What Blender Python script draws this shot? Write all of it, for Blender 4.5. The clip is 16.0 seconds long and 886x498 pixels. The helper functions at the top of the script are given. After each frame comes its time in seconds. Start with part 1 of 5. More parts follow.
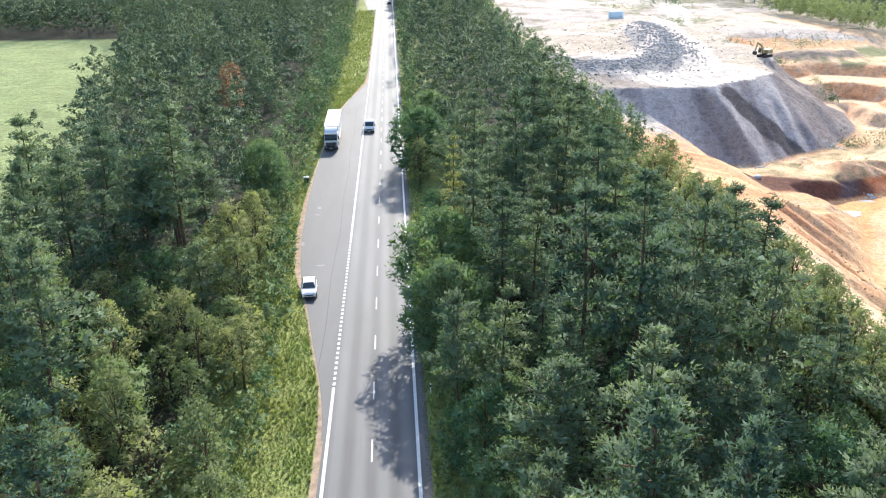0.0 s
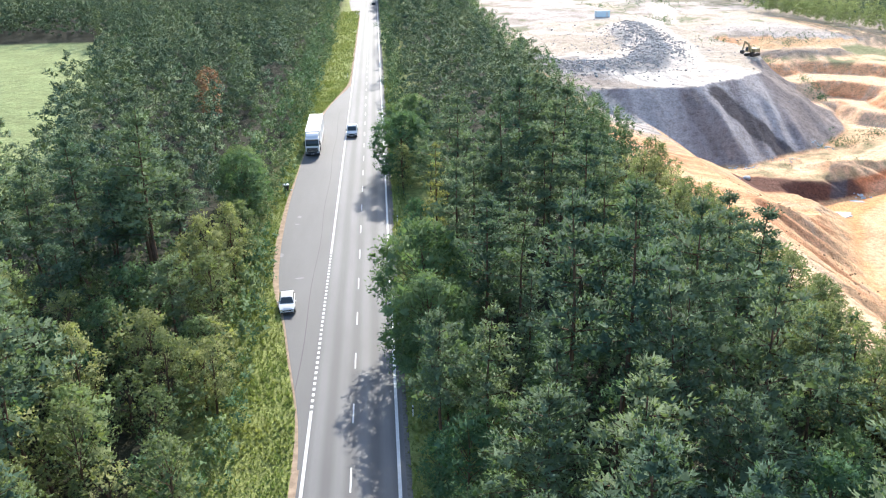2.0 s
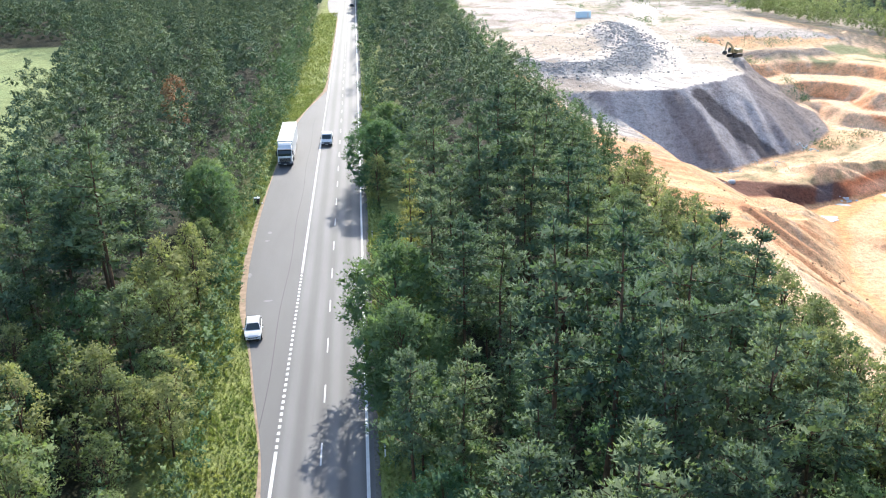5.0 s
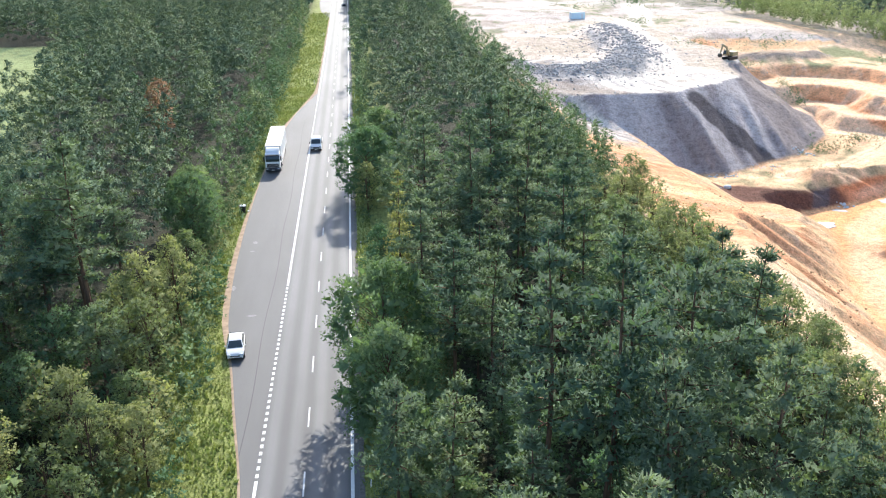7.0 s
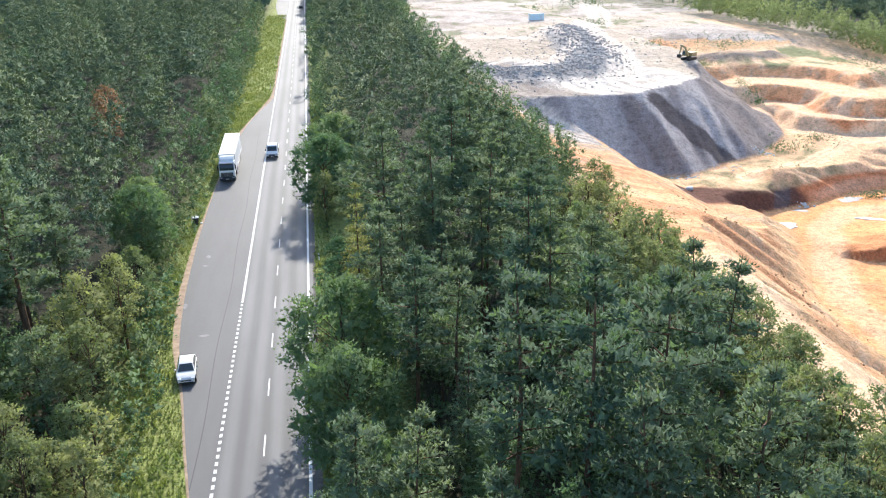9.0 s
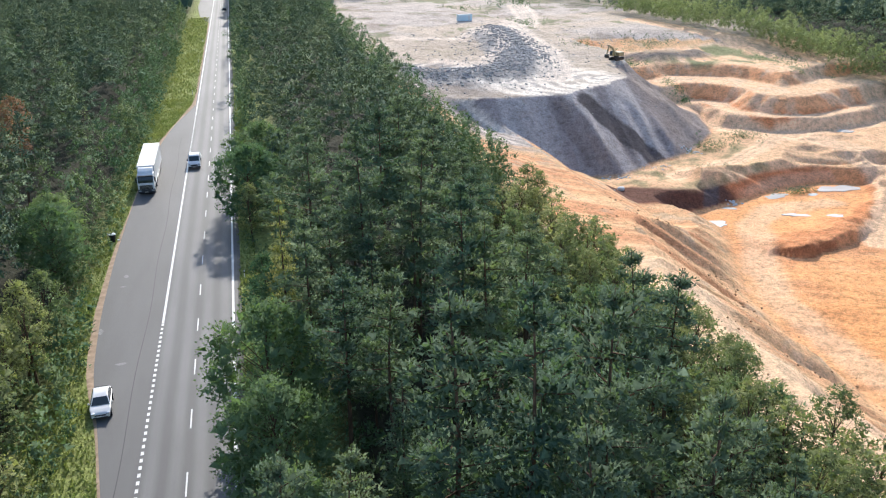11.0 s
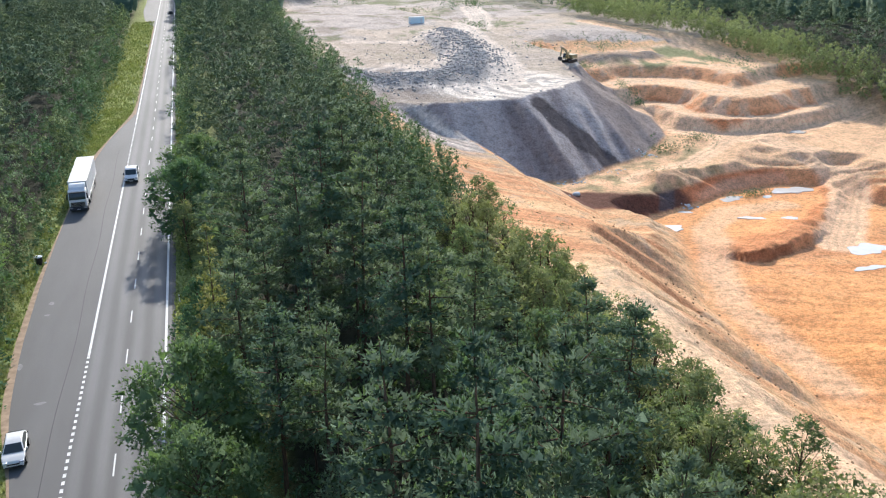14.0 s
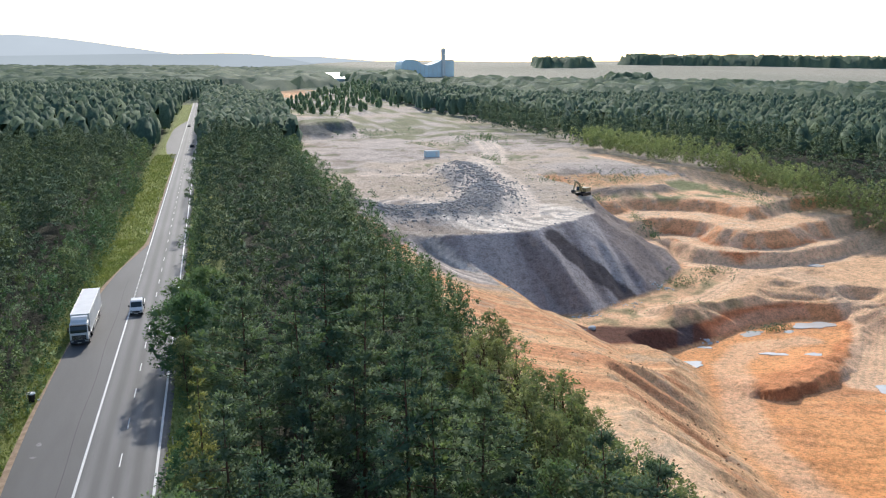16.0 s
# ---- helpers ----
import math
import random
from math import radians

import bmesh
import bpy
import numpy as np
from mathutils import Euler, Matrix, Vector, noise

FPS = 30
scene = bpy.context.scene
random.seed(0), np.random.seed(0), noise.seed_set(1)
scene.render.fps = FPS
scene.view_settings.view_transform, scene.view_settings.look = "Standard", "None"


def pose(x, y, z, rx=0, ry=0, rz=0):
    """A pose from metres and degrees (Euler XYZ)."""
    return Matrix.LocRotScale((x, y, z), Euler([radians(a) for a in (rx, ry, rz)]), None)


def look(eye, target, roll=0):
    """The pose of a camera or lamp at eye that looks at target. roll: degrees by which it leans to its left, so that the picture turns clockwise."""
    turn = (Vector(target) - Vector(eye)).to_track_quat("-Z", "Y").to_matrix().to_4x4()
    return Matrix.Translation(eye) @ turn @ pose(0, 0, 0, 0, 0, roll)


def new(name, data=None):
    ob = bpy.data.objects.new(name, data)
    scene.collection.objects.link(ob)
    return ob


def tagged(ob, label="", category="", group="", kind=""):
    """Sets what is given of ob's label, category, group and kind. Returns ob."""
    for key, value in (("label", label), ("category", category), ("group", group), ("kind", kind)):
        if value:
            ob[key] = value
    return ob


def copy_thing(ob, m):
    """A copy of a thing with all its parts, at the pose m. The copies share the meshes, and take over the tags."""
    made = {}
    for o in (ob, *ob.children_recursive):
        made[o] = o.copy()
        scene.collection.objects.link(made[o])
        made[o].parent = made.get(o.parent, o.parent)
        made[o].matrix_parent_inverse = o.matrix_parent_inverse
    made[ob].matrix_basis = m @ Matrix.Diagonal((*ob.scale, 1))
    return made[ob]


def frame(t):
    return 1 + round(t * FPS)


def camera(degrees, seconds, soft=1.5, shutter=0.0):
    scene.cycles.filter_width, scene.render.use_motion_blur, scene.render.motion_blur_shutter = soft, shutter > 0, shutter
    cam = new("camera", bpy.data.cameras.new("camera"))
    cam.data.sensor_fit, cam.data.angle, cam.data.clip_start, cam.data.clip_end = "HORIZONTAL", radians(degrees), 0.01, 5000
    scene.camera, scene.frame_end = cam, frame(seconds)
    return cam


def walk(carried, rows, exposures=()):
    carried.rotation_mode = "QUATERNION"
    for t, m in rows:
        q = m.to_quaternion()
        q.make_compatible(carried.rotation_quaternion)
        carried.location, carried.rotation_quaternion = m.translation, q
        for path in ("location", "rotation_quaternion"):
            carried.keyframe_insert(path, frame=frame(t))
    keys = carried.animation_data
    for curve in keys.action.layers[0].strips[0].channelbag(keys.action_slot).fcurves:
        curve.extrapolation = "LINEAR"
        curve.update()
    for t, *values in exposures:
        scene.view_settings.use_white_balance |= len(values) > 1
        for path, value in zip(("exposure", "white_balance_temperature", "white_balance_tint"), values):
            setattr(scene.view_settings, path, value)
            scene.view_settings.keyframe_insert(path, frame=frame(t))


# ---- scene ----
cam = camera(54.0, 16.0, 1.1)
PATH = [
    (0, (2.491, 1.794, 38.907), (2.595, 3.662, 38.2), -0.6),
    (0.5, (2.676, 2.747, 38.859), (2.787, 4.615, 38.153), -0.7),
    (1, (2.877, 3.749, 38.816), (2.994, 5.617, 38.109), -0.8),
    (1.5, (3.087, 4.685, 38.805), (3.21, 6.551, 38.098), -0.8),
    (2, (3.327, 5.56, 38.849), (3.457, 7.426, 38.141), -0.9),
    (2.5, (3.552, 6.438, 38.904), (3.688, 8.303, 38.196), -0.9),
    (3, (3.771, 7.331, 38.937), (3.915, 9.196, 38.229), -0.9),
    (3.5, (4.022, 8.258, 38.944), (4.172, 10.122, 38.236), -0.9),
    (4, (4.254, 9.171, 38.965), (4.41, 11.035, 38.256), -1.0),
    (6.5, (5.077, 13.616, 39.315), (5.258, 15.477, 38.604), -0.9),
    (7, (5.243, 14.508, 39.354), (5.426, 16.368, 38.642), -0.8),
    (7.5, (5.397, 15.371, 39.339), (5.581, 17.231, 38.629), -0.9),
    (8, (5.507, 16.341, 39.306), (5.694, 18.2, 38.595), -0.8),
    (8.5, (5.618, 17.254, 39.26), (5.817, 19.113, 38.549), -0.8),
    (9, (5.816, 18.121, 39.254), (6.084, 19.971, 38.543), -0.8),
    (9.2, (5.918, 18.457, 39.261), (6.212, 20.303, 38.55), -0.8),
    (11.3, (6.959, 22.153, 39.396), (7.421, 23.963, 38.683), -0.8),
    (11.5, (7.114, 22.464, 39.399), (7.613, 24.265, 38.686), -0.9),
    (12, (7.527, 23.22, 39.457), (8.055, 25.012, 38.743), -0.9),
    (12.5, (7.96, 24.012, 39.535), (8.484, 25.805, 38.82), -0.8),
    (13, (8.391, 24.755, 39.579), (8.909, 26.549, 38.863), -0.7),
    (13.5, (8.833, 25.561, 39.567), (9.346, 27.357, 38.851), -0.7),
    (14, (9.275, 26.346, 39.507), (9.781, 28.144, 38.795), -0.7),
    (14.5, (9.679, 27.12, 39.488), (10.183, 28.938, 38.824), -0.6),
    (15, (10.139, 27.955, 39.452), (10.643, 29.803, 38.879), -0.6),
    (15.5, (10.572, 28.852, 39.379), (11.073, 30.724, 38.884), -0.6),
    (16, (11.004, 29.811, 39.326), (11.501, 31.7, 38.897), -0.6),
]

EXPOSURES = [(0.0, 1.35), (8.0, 1.35), (9.5, 1.15), (11.5, 0.78), (14.0, 0.75), (14.6, 0.7), (15.2, 0.6), (16.0, 0.36)]
walk(cam, [(t, look(eye, target, roll)) for t, eye, target, roll in PATH], EXPOSURES)

# ---- light ----
SUN_ELEVATION, SUN_AZIMUTH = 31.0, 12.0          # azimuth clockwise from +y
world = bpy.data.worlds.new("sky")
scene.world = world
world.use_nodes = True
wn = world.node_tree
sky = wn.nodes.new("ShaderNodeTexSky")
sky.sky_type = "NISHITA"
sky.sun_disc = False
sky.sun_elevation, sky.sun_rotation = radians(SUN_ELEVATION), radians(SUN_AZIMUTH)
sky.altitude, sky.air_density, sky.dust_density, sky.ozone_density = 200, 0.9, 1.0, 1.5
wn.links.new(sky.outputs[0], wn.nodes["Background"].inputs[0])
wn.nodes["Background"].inputs[1].default_value = 0.15

sun = new("sun", bpy.data.lights.new("sun", "SUN"))
sun.data.energy, sun.data.angle, sun.data.color = 2.7, radians(0.6), (1.0, 0.95, 0.87)
_e, _a = radians(SUN_ELEVATION), radians(SUN_AZIMUTH)
sun.matrix_world = look((0, 0, 200), (-100 * math.sin(_a) * math.cos(_e), -100 * math.cos(_a) * math.cos(_e), 200 - 100 * math.sin(_e)))

# ---- materials ----


def material(name, rough=0.8, spec=0.3, metal=0.0):
    m = bpy.data.materials.new(name)
    m.use_nodes = True
    b = m.node_tree.nodes["Principled BSDF"]
    b.inputs["Roughness"].default_value = rough
    b.inputs["Specular IOR Level"].default_value = spec
    b.inputs["Metallic"].default_value = metal
    return m, m.node_tree, b


def noise_node(nt, scale, detail=4.0, rough=0.6, coords="Object", stretch=(1, 1, 1)):
    tc = nt.nodes.new("ShaderNodeTexCoord")
    mp = nt.nodes.new("ShaderNodeMapping")
    mp.inputs["Scale"].default_value = stretch
    n = nt.nodes.new("ShaderNodeTexNoise")
    n.inputs["Scale"].default_value, n.inputs["Detail"].default_value, n.inputs["Roughness"].default_value = scale, detail, rough
    nt.links.new(tc.outputs[coords], mp.inputs[0])
    nt.links.new(mp.outputs[0], n.inputs["Vector"])
    return n


def ramp_node(nt, source, stops):
    r = nt.nodes.new("ShaderNodeValToRGB")
    while len(r.color_ramp.elements) < len(stops):
        r.color_ramp.elements.new(0.5)
    for el, (p, c) in zip(r.color_ramp.elements, stops):
        el.position = p
        el.color = (*c, 1) if len(c) == 3 else c
    nt.links.new(source, r.inputs[0])
    return r


def mix_node(nt, kind, fac, a, b):
    m = nt.nodes.new("ShaderNodeMix")
    m.data_type, m.blend_type = "RGBA", kind
    for sock, v in ((m.inputs[0], fac), (m.inputs[6], a), (m.inputs[7], b)):
        if isinstance(v, bpy.types.NodeSocket):
            nt.links.new(v, sock)
        elif isinstance(v, (int, float)):
            sock.default_value = v
        else:
            sock.default_value = (*v, 1)
    return m.outputs[2]


def bump_node(nt, bsdf, source, strength, distance):
    b = nt.nodes.new("ShaderNodeBump")
    b.inputs["Strength"].default_value, b.inputs["Distance"].default_value = strength, distance
    nt.links.new(source, b.inputs["Height"])
    nt.links.new(b.outputs[0], bsdf.inputs["Normal"])


def simple(name, color, rough=0.6, spec=0.4, metal=0.0, vary=0.12, scale=3.0):
    """A plain painted or moulded surface with faint dirt."""
    m, nt, b = material(name, rough, spec, metal)
    n = noise_node(nt, scale)
    dark = tuple(c * (1 - vary) for c in color)
    light = tuple(min(1, c * (1 + vary)) for c in color)
    r = ramp_node(nt, n.outputs[0], [(0.3, dark), (0.7, light)])
    nt.links.new(r.outputs[0], b.inputs["Base Color"])
    return m


def foliage(name, low, high, translucent=0.3, attribute=False):
    """Leaves or needles: tint by tree, two scales of variation, some light passing through."""
    m, nt, b = material(name, 0.75, 0.08)
    n = noise_node(nt, 0.9, 3.0)
    n2 = noise_node(nt, 5.0, 4.0, 0.7)
    if attribute:
        src_ = nt.nodes.new("ShaderNodeAttribute")
        src_.attribute_name = "tint"
        tint = src_.outputs["Fac"]
    else:
        src_ = nt.nodes.new("ShaderNodeObjectInfo")
        tint = src_.outputs["Random"]
    isl = nt.nodes.new("ShaderNodeNewGeometry")
    col = ramp_node(nt, tint, [(0.0, low), (0.55, tuple((a + c) / 2 for a, c in zip(low, high))), (1.0, high)])
    c1 = ramp_node(nt, n.outputs[0], [(0.3, (0.75, 0.78, 0.75)), (0.7, (1.25, 1.25, 1.18))])
    c2 = ramp_node(nt, isl.outputs["Random Per Island"], [(0.0, (0.9, 0.91, 0.9)), (1.0, (1.1, 1.1, 1.06))])
    a = mix_node(nt, "MULTIPLY", 1.0, col.outputs[0], c1.outputs[0])
    a = mix_node(nt, "MULTIPLY", 1.0, a, c2.outputs[0])
    c3 = ramp_node(nt, n2.outputs[0], [(0.35, (0.85, 0.86, 0.85)), (0.65, (1.17, 1.17, 1.13))])
    a = mix_node(nt, "MULTIPLY", 1.0, a, c3.outputs[0])
    nt.links.new(a, b.inputs["Base Color"])
    tr = nt.nodes.new("ShaderNodeBsdfTranslucent")
    warm = mix_node(nt, "MULTIPLY", 1.0, a, (1.1, 1.2, 0.7))
    nt.links.new(warm, tr.inputs[0])
    mx = nt.nodes.new("ShaderNodeMixShader")
    mx.inputs[0].default_value = translucent
    nt.links.new(b.outputs[0], mx.inputs[1])
    nt.links.new(tr.outputs[0], mx.inputs[2])
    nt.links.new(mx.outputs[0], nt.nodes["Material Output"].inputs[0])
    return m


PINE_LOW, PINE_HIGH = (0.098, 0.16, 0.122), (0.225, 0.28, 0.18)
LEAF_LOW, LEAF_HIGH = (0.105, 0.195, 0.12), (0.25, 0.315, 0.17)
M_PINE = foliage("pine_needles", PINE_LOW, PINE_HIGH, 0.36)
M_PINE_FAR = foliage("pine_needles_far", tuple(c * 0.85 for c in PINE_LOW), tuple(c * 0.85 for c in PINE_HIGH), 0.16, True)
M_LEAF = foliage("broad_leaves", LEAF_LOW, LEAF_HIGH, 0.42)
M_LEAF_FAR = foliage("broad_leaves_far", tuple(c * 0.85 for c in LEAF_LOW), tuple(c * 0.85 for c in LEAF_HIGH), 0.25, True)
M_BIRCH = foliage("birch_leaves", (0.17, 0.22, 0.12), (0.35, 0.36, 0.19), 0.42)
M_BIRCH_FAR = foliage("birch_leaves_far", (0.24, 0.31, 0.165), (0.35, 0.39, 0.21), 0.35, True)
M_RUST = foliage("rust_leaves", (0.27, 0.16, 0.115), (0.32, 0.18, 0.125), 0.25)
M_YELLOW = foliage("yellow_leaves", (0.29, 0.29, 0.12), (0.32, 0.31, 0.13), 0.4)


def bark_material():
    m, nt, b = material("bark", 0.9, 0.1)
    n = noise_node(nt, 3.0, 5.0, 0.6, "Object", (3, 3, 0.5))
    r = ramp_node(nt, n.outputs[0], [(0.3, (0.06, 0.045, 0.035)), (0.6, (0.17, 0.105, 0.07)), (0.8, (0.26, 0.15, 0.09))])
    nt.links.new(r.outputs[0], b.inputs["Base Color"])
    bump_node(nt, b, n.outputs[0], 0.6, 0.05)
    return m


M_BARK = bark_material()


def ground_material():
    """Earth, sand, rock and turf: base colour by zone, with grain and stains at two scales."""
    m, nt, b = material("ground", 0.92, 0.15)
    at = nt.nodes.new("ShaderNodeAttribute")
    at.attribute_name = "soil"
    n1 = noise_node(nt, 0.12, 8.0, 0.68)
    n2 = noise_node(nt, 0.7, 10.0, 0.72)
    n3 = noise_node(nt, 2.2, 8.0, 0.75)
    c1 = ramp_node(nt, n1.outputs[0], [(0.32, (0.9, 0.88, 0.86)), (0.68, (1.25, 1.25, 1.25))])
    c2 = ramp_node(nt, n2.outputs[0], [(0.33, (0.72, 0.70, 0.68)), (0.5, (1.12, 1.12, 1.12)), (0.68, (1.32, 1.32, 1.32))])
    c3 = ramp_node(nt, n3.outputs[0], [(0.34, (0.68, 0.66, 0.64)), (0.52, (1.06, 1.06, 1.06)), (0.68, (1.25, 1.25, 1.25))])
    a = mix_node(nt, "MULTIPLY", 1.0, at.outputs["Color"], c1.outputs[0])
    a = mix_node(nt, "MULTIPLY", 1.0, a, c2.outputs[0])
    a = mix_node(nt, "MULTIPLY", 1.0, a, c3.outputs[0])
    nt.links.new(a, b.inputs["Base Color"])
    bump_node(nt, b, n2.outputs[0], 0.8, 0.6)
    return m


M_GROUND = ground_material()


def asphalt_material(name, tone, band):
    """Worn asphalt with lengthwise wheel tracks."""
    m, nt, b = material(name, 0.66, 0.3)
    n1 = noise_node(nt, 0.25, 5.0, 0.6, "Object", (1, 0.15, 1))
    n2 = noise_node(nt, 60.0, 3.0)
    n3 = noise_node(nt, 0.06, 3.0)
    c1 = ramp_node(nt, n1.outputs[0], [(0.3, tuple(tone * 0.85 * k for k in (1, 0.99, 0.98))), (0.7, tuple(tone * 1.15 * k for k in (1, 0.99, 0.98)))])
    c2 = ramp_node(nt, n2.outputs[0], [(0.3, (0.75, 0.75, 0.75)), (0.7, (1.2, 1.2, 1.2))])
    a = mix_node(nt, "MULTIPLY", 1.0, c1.outputs[0], c2.outputs[0])
    if band:
        tc = nt.nodes.new("ShaderNodeTexCoord")
        wv = nt.nodes.new("ShaderNodeTexWave")
        wv.wave_type, wv.bands_direction = "BANDS", "X"
        wv.inputs["Scale"].default_value, wv.inputs["Distortion"].default_value = 0.17, 0.35
        wv.inputs["Detail"].default_value, wv.inputs["Detail Scale"].default_value = 2.0, 0.3
        nt.links.new(tc.outputs["Object"], wv.inputs[0])
        c3 = ramp_node(nt, wv.outputs[1], [(0.1, (0.8, 0.8, 0.8)), (0.9, (1.18, 1.18, 1.18))])
        a = mix_node(nt, "MULTIPLY", 1.0, a, c3.outputs[0])
    nt.links.new(a, b.inputs["Base Color"])
    bump_node(nt, b, n2.outputs[0], 0.25, 0.004)
    return m


M_ROAD = asphalt_material("asphalt", 0.16, True)
M_LAYBY = asphalt_material("asphalt_layby", 0.135, False)
M_PAINT = simple("road_paint", (0.78, 0.78, 0.76), 0.6, 0.3, vary=0.1, scale=2.0)
M_SHOULDER = simple("sandy_shoulder", (0.42, 0.31, 0.22), 0.95, 0.1, vary=0.3, scale=1.2)
M_GRAVEL = simple("gravel_edge", (0.17, 0.16, 0.14), 0.9, 0.15, vary=0.3)
M_GRASS = foliage("grass", (0.20, 0.26, 0.10), (0.38, 0.375, 0.165), 0.3, True)
M_WHITE = simple("white_paint", (0.8, 0.8, 0.79), 0.3, 0.5, vary=0.04)
M_BOX = simple("white_tarpaulin", (0.78, 0.78, 0.77), 0.5, 0.3, vary=0.06, scale=0.6)
M_BLACK = simple("black_plastic", (0.02, 0.02, 0.022), 0.45, 0.4)
M_RUBBER = simple("rubber", (0.018, 0.018, 0.018), 0.85, 0.2)
M_CHROME = simple("steel", (0.55, 0.56, 0.57), 0.3, 0.5, 1.0)
M_LAMP = simple("headlamp_glass", (0.6, 0.63, 0.66), 0.12, 0.6, 0.4)
M_GLASS = simple("tinted_glass", (0.03, 0.045, 0.05), 0.06, 0.7)
M_DARKCAR = simple("dark_paint", (0.03, 0.035, 0.045), 0.3, 0.5)
M_YELLOWPAINT = simple("machine_paint", (0.34, 0.28, 0.15), 0.5, 0.4)
# blue cladding lightened: the far hall's haze is mixed into this colour
M_HALL = simple("blue_cladding", (0.60, 0.73, 0.79), 0.6, 0.3, vary=0.1, scale=0.05)
M_CONCRETE_FAR = simple("pale_concrete", (0.62, 0.64, 0.65), 0.8, 0.2, vary=0.08, scale=0.1)
M_ROCK = simple("quarry_rock", (0.46, 0.43, 0.40), 0.9, 0.15, vary=0.35, scale=0.5)
M_ORANGESTONE = simple("sandstone", (0.55, 0.33, 0.18), 0.9, 0.15, vary=0.3, scale=0.6)


def water_material():
    m, nt, b = material("puddle_water", 0.12, 0.5)
    n = noise_node(nt, 0.4)
    # pale base colour: white reflection of the sky painted into the water
    r = ramp_node(nt, n.outputs[0], [(0.3, (0.74, 0.70, 0.63)), (0.7, (0.82, 0.79, 0.73))])
    nt.links.new(r.outputs[0], b.inputs["Base Color"])
    return m


M_WATER = water_material()

# ---- mesh helpers ----


def mesh_from(name, verts, faces, mat, smooth=False, normals=None):
    """A mesh from numpy arrays of vertices and equal-sided faces, with soft normals if given."""
    verts, faces = np.asarray(verts, np.float32), np.asarray(faces, np.int32)
    if normals is not None:
        a, b, c = (verts[faces[:, k]] for k in range(3))
        back = np.einsum("ij,ij->i", np.cross(b - a, c - a), normals[faces[:, 0]]) < 0
        faces = faces.copy()
        faces[back] = faces[back][:, ::-1]
    me = bpy.data.meshes.new(name)
    k = faces.shape[1]
    me.vertices.add(len(verts))
    me.vertices.foreach_set("co", verts.ravel())
    me.loops.add(faces.size)
    me.loops.foreach_set("vertex_index", faces.ravel())
    me.polygons.add(len(faces))
    me.polygons.foreach_set("loop_start", np.arange(0, faces.size, k, dtype=np.int32))
    me.polygons.foreach_set("use_smooth", np.full(len(faces), smooth or normals is not None))
    me.update()
    if normals is not None:
        me.normals_split_custom_set_from_vertices(normals.astype(np.float32))
    me.materials.append(mat)
    return me


def crown_normals(v, rng):
    """Soft outward normals of a crown whose axis is z: leaves shade as one rounded mass."""
    z0, z1 = v[:, 2].min(), v[:, 2].max()
    mid = np.stack([v[:, 0] * 0, v[:, 1] * 0, z0 + (v[:, 2] - z0) * 0.55], 1)
    n = v - mid
    n /= np.linalg.norm(n, axis=1, keepdims=True) + 1e-6
    jit = np.repeat(rng.normal(size=(len(v) // 3 + 1, 3)), 3, 0)[:len(v)]
    n = n + np.array([0, 0, 0.45]) + 0.28 * jit
    return n / (np.linalg.norm(n, axis=1, keepdims=True) + 1e-6)


def part(name, bm, mat, parent, label=""):
    """Links a bmesh as one mesh object under a thing or a part."""
    me = bpy.data.meshes.new(name)
    bm.to_mesh(me)
    bm.free()
    me.materials.append(mat)
    ob = new(name, me)
    ob.parent = parent
    if label:
        ob["label"] = label
    return ob


def part_mesh(name, me, parent, label=""):
    ob = new(name, me)
    ob.parent = parent
    if label:
        ob["label"] = label
    return ob


def box(x0, x1, y0, y1, z0, z1, bevel=0.0, seg=2):
    bm = bmesh.new()
    bmesh.ops.create_cube(bm, size=1)
    for v in bm.verts:
        v.co = Vector((x0 + (v.co.x + 0.5) * (x1 - x0), y0 + (v.co.y + 0.5) * (y1 - y0), z0 + (v.co.z + 0.5) * (z1 - z0)))
    if bevel:
        bmesh.ops.bevel(bm, geom=bm.edges[:], offset=bevel, segments=seg, affect="EDGES", profile=0.5)
    return bm


def profile(points, x0, x1, bevel=0.0, taper=None):
    """A side outline of (y, z) points, extruded across x; taper(z) gives the inset of the sides at that height."""
    bm = bmesh.new()
    a = [bm.verts.new((x0 + (taper(z) if taper else 0), y, z)) for y, z in points]
    b = [bm.verts.new((x1 - (taper(z) if taper else 0), y, z)) for y, z in points]
    n = len(points)
    bm.faces.new(a)
    bm.faces.new(b[::-1])
    for i in range(n):
        bm.faces.new((a[i], b[i], b[(i + 1) % n], a[(i + 1) % n]))
    bmesh.ops.recalc_face_normals(bm, faces=bm.faces[:])
    if bevel:
        bmesh.ops.bevel(bm, geom=bm.edges[:], offset=bevel, segments=2, affect="EDGES", profile=0.5)
    return bm


def cylinder(c, axis, r, length, seg=20, r2=None):
    bm = bmesh.new()
    bmesh.ops.create_cone(bm, cap_ends=True, segments=seg, radius1=r, radius2=r if r2 is None else r2, depth=length)
    q = Vector((0, 0, 1)).rotation_difference(Vector(axis))
    bmesh.ops.transform(bm, matrix=Matrix.Translation(c) @ q.to_matrix().to_4x4(), verts=bm.verts[:])
    return bm


def empty(name, m, label, category, group=""):
    ob = new(name)
    ob.matrix_world = m
    return tagged(ob, label, category, group)


RNG = np.random.default_rng(7)

# ---- ground ----


def hash2(i, j, seed):
    v = np.sin(i * 127.1 + j * 311.7 + seed * 74.7) * 43758.5453
    return v - np.floor(v)


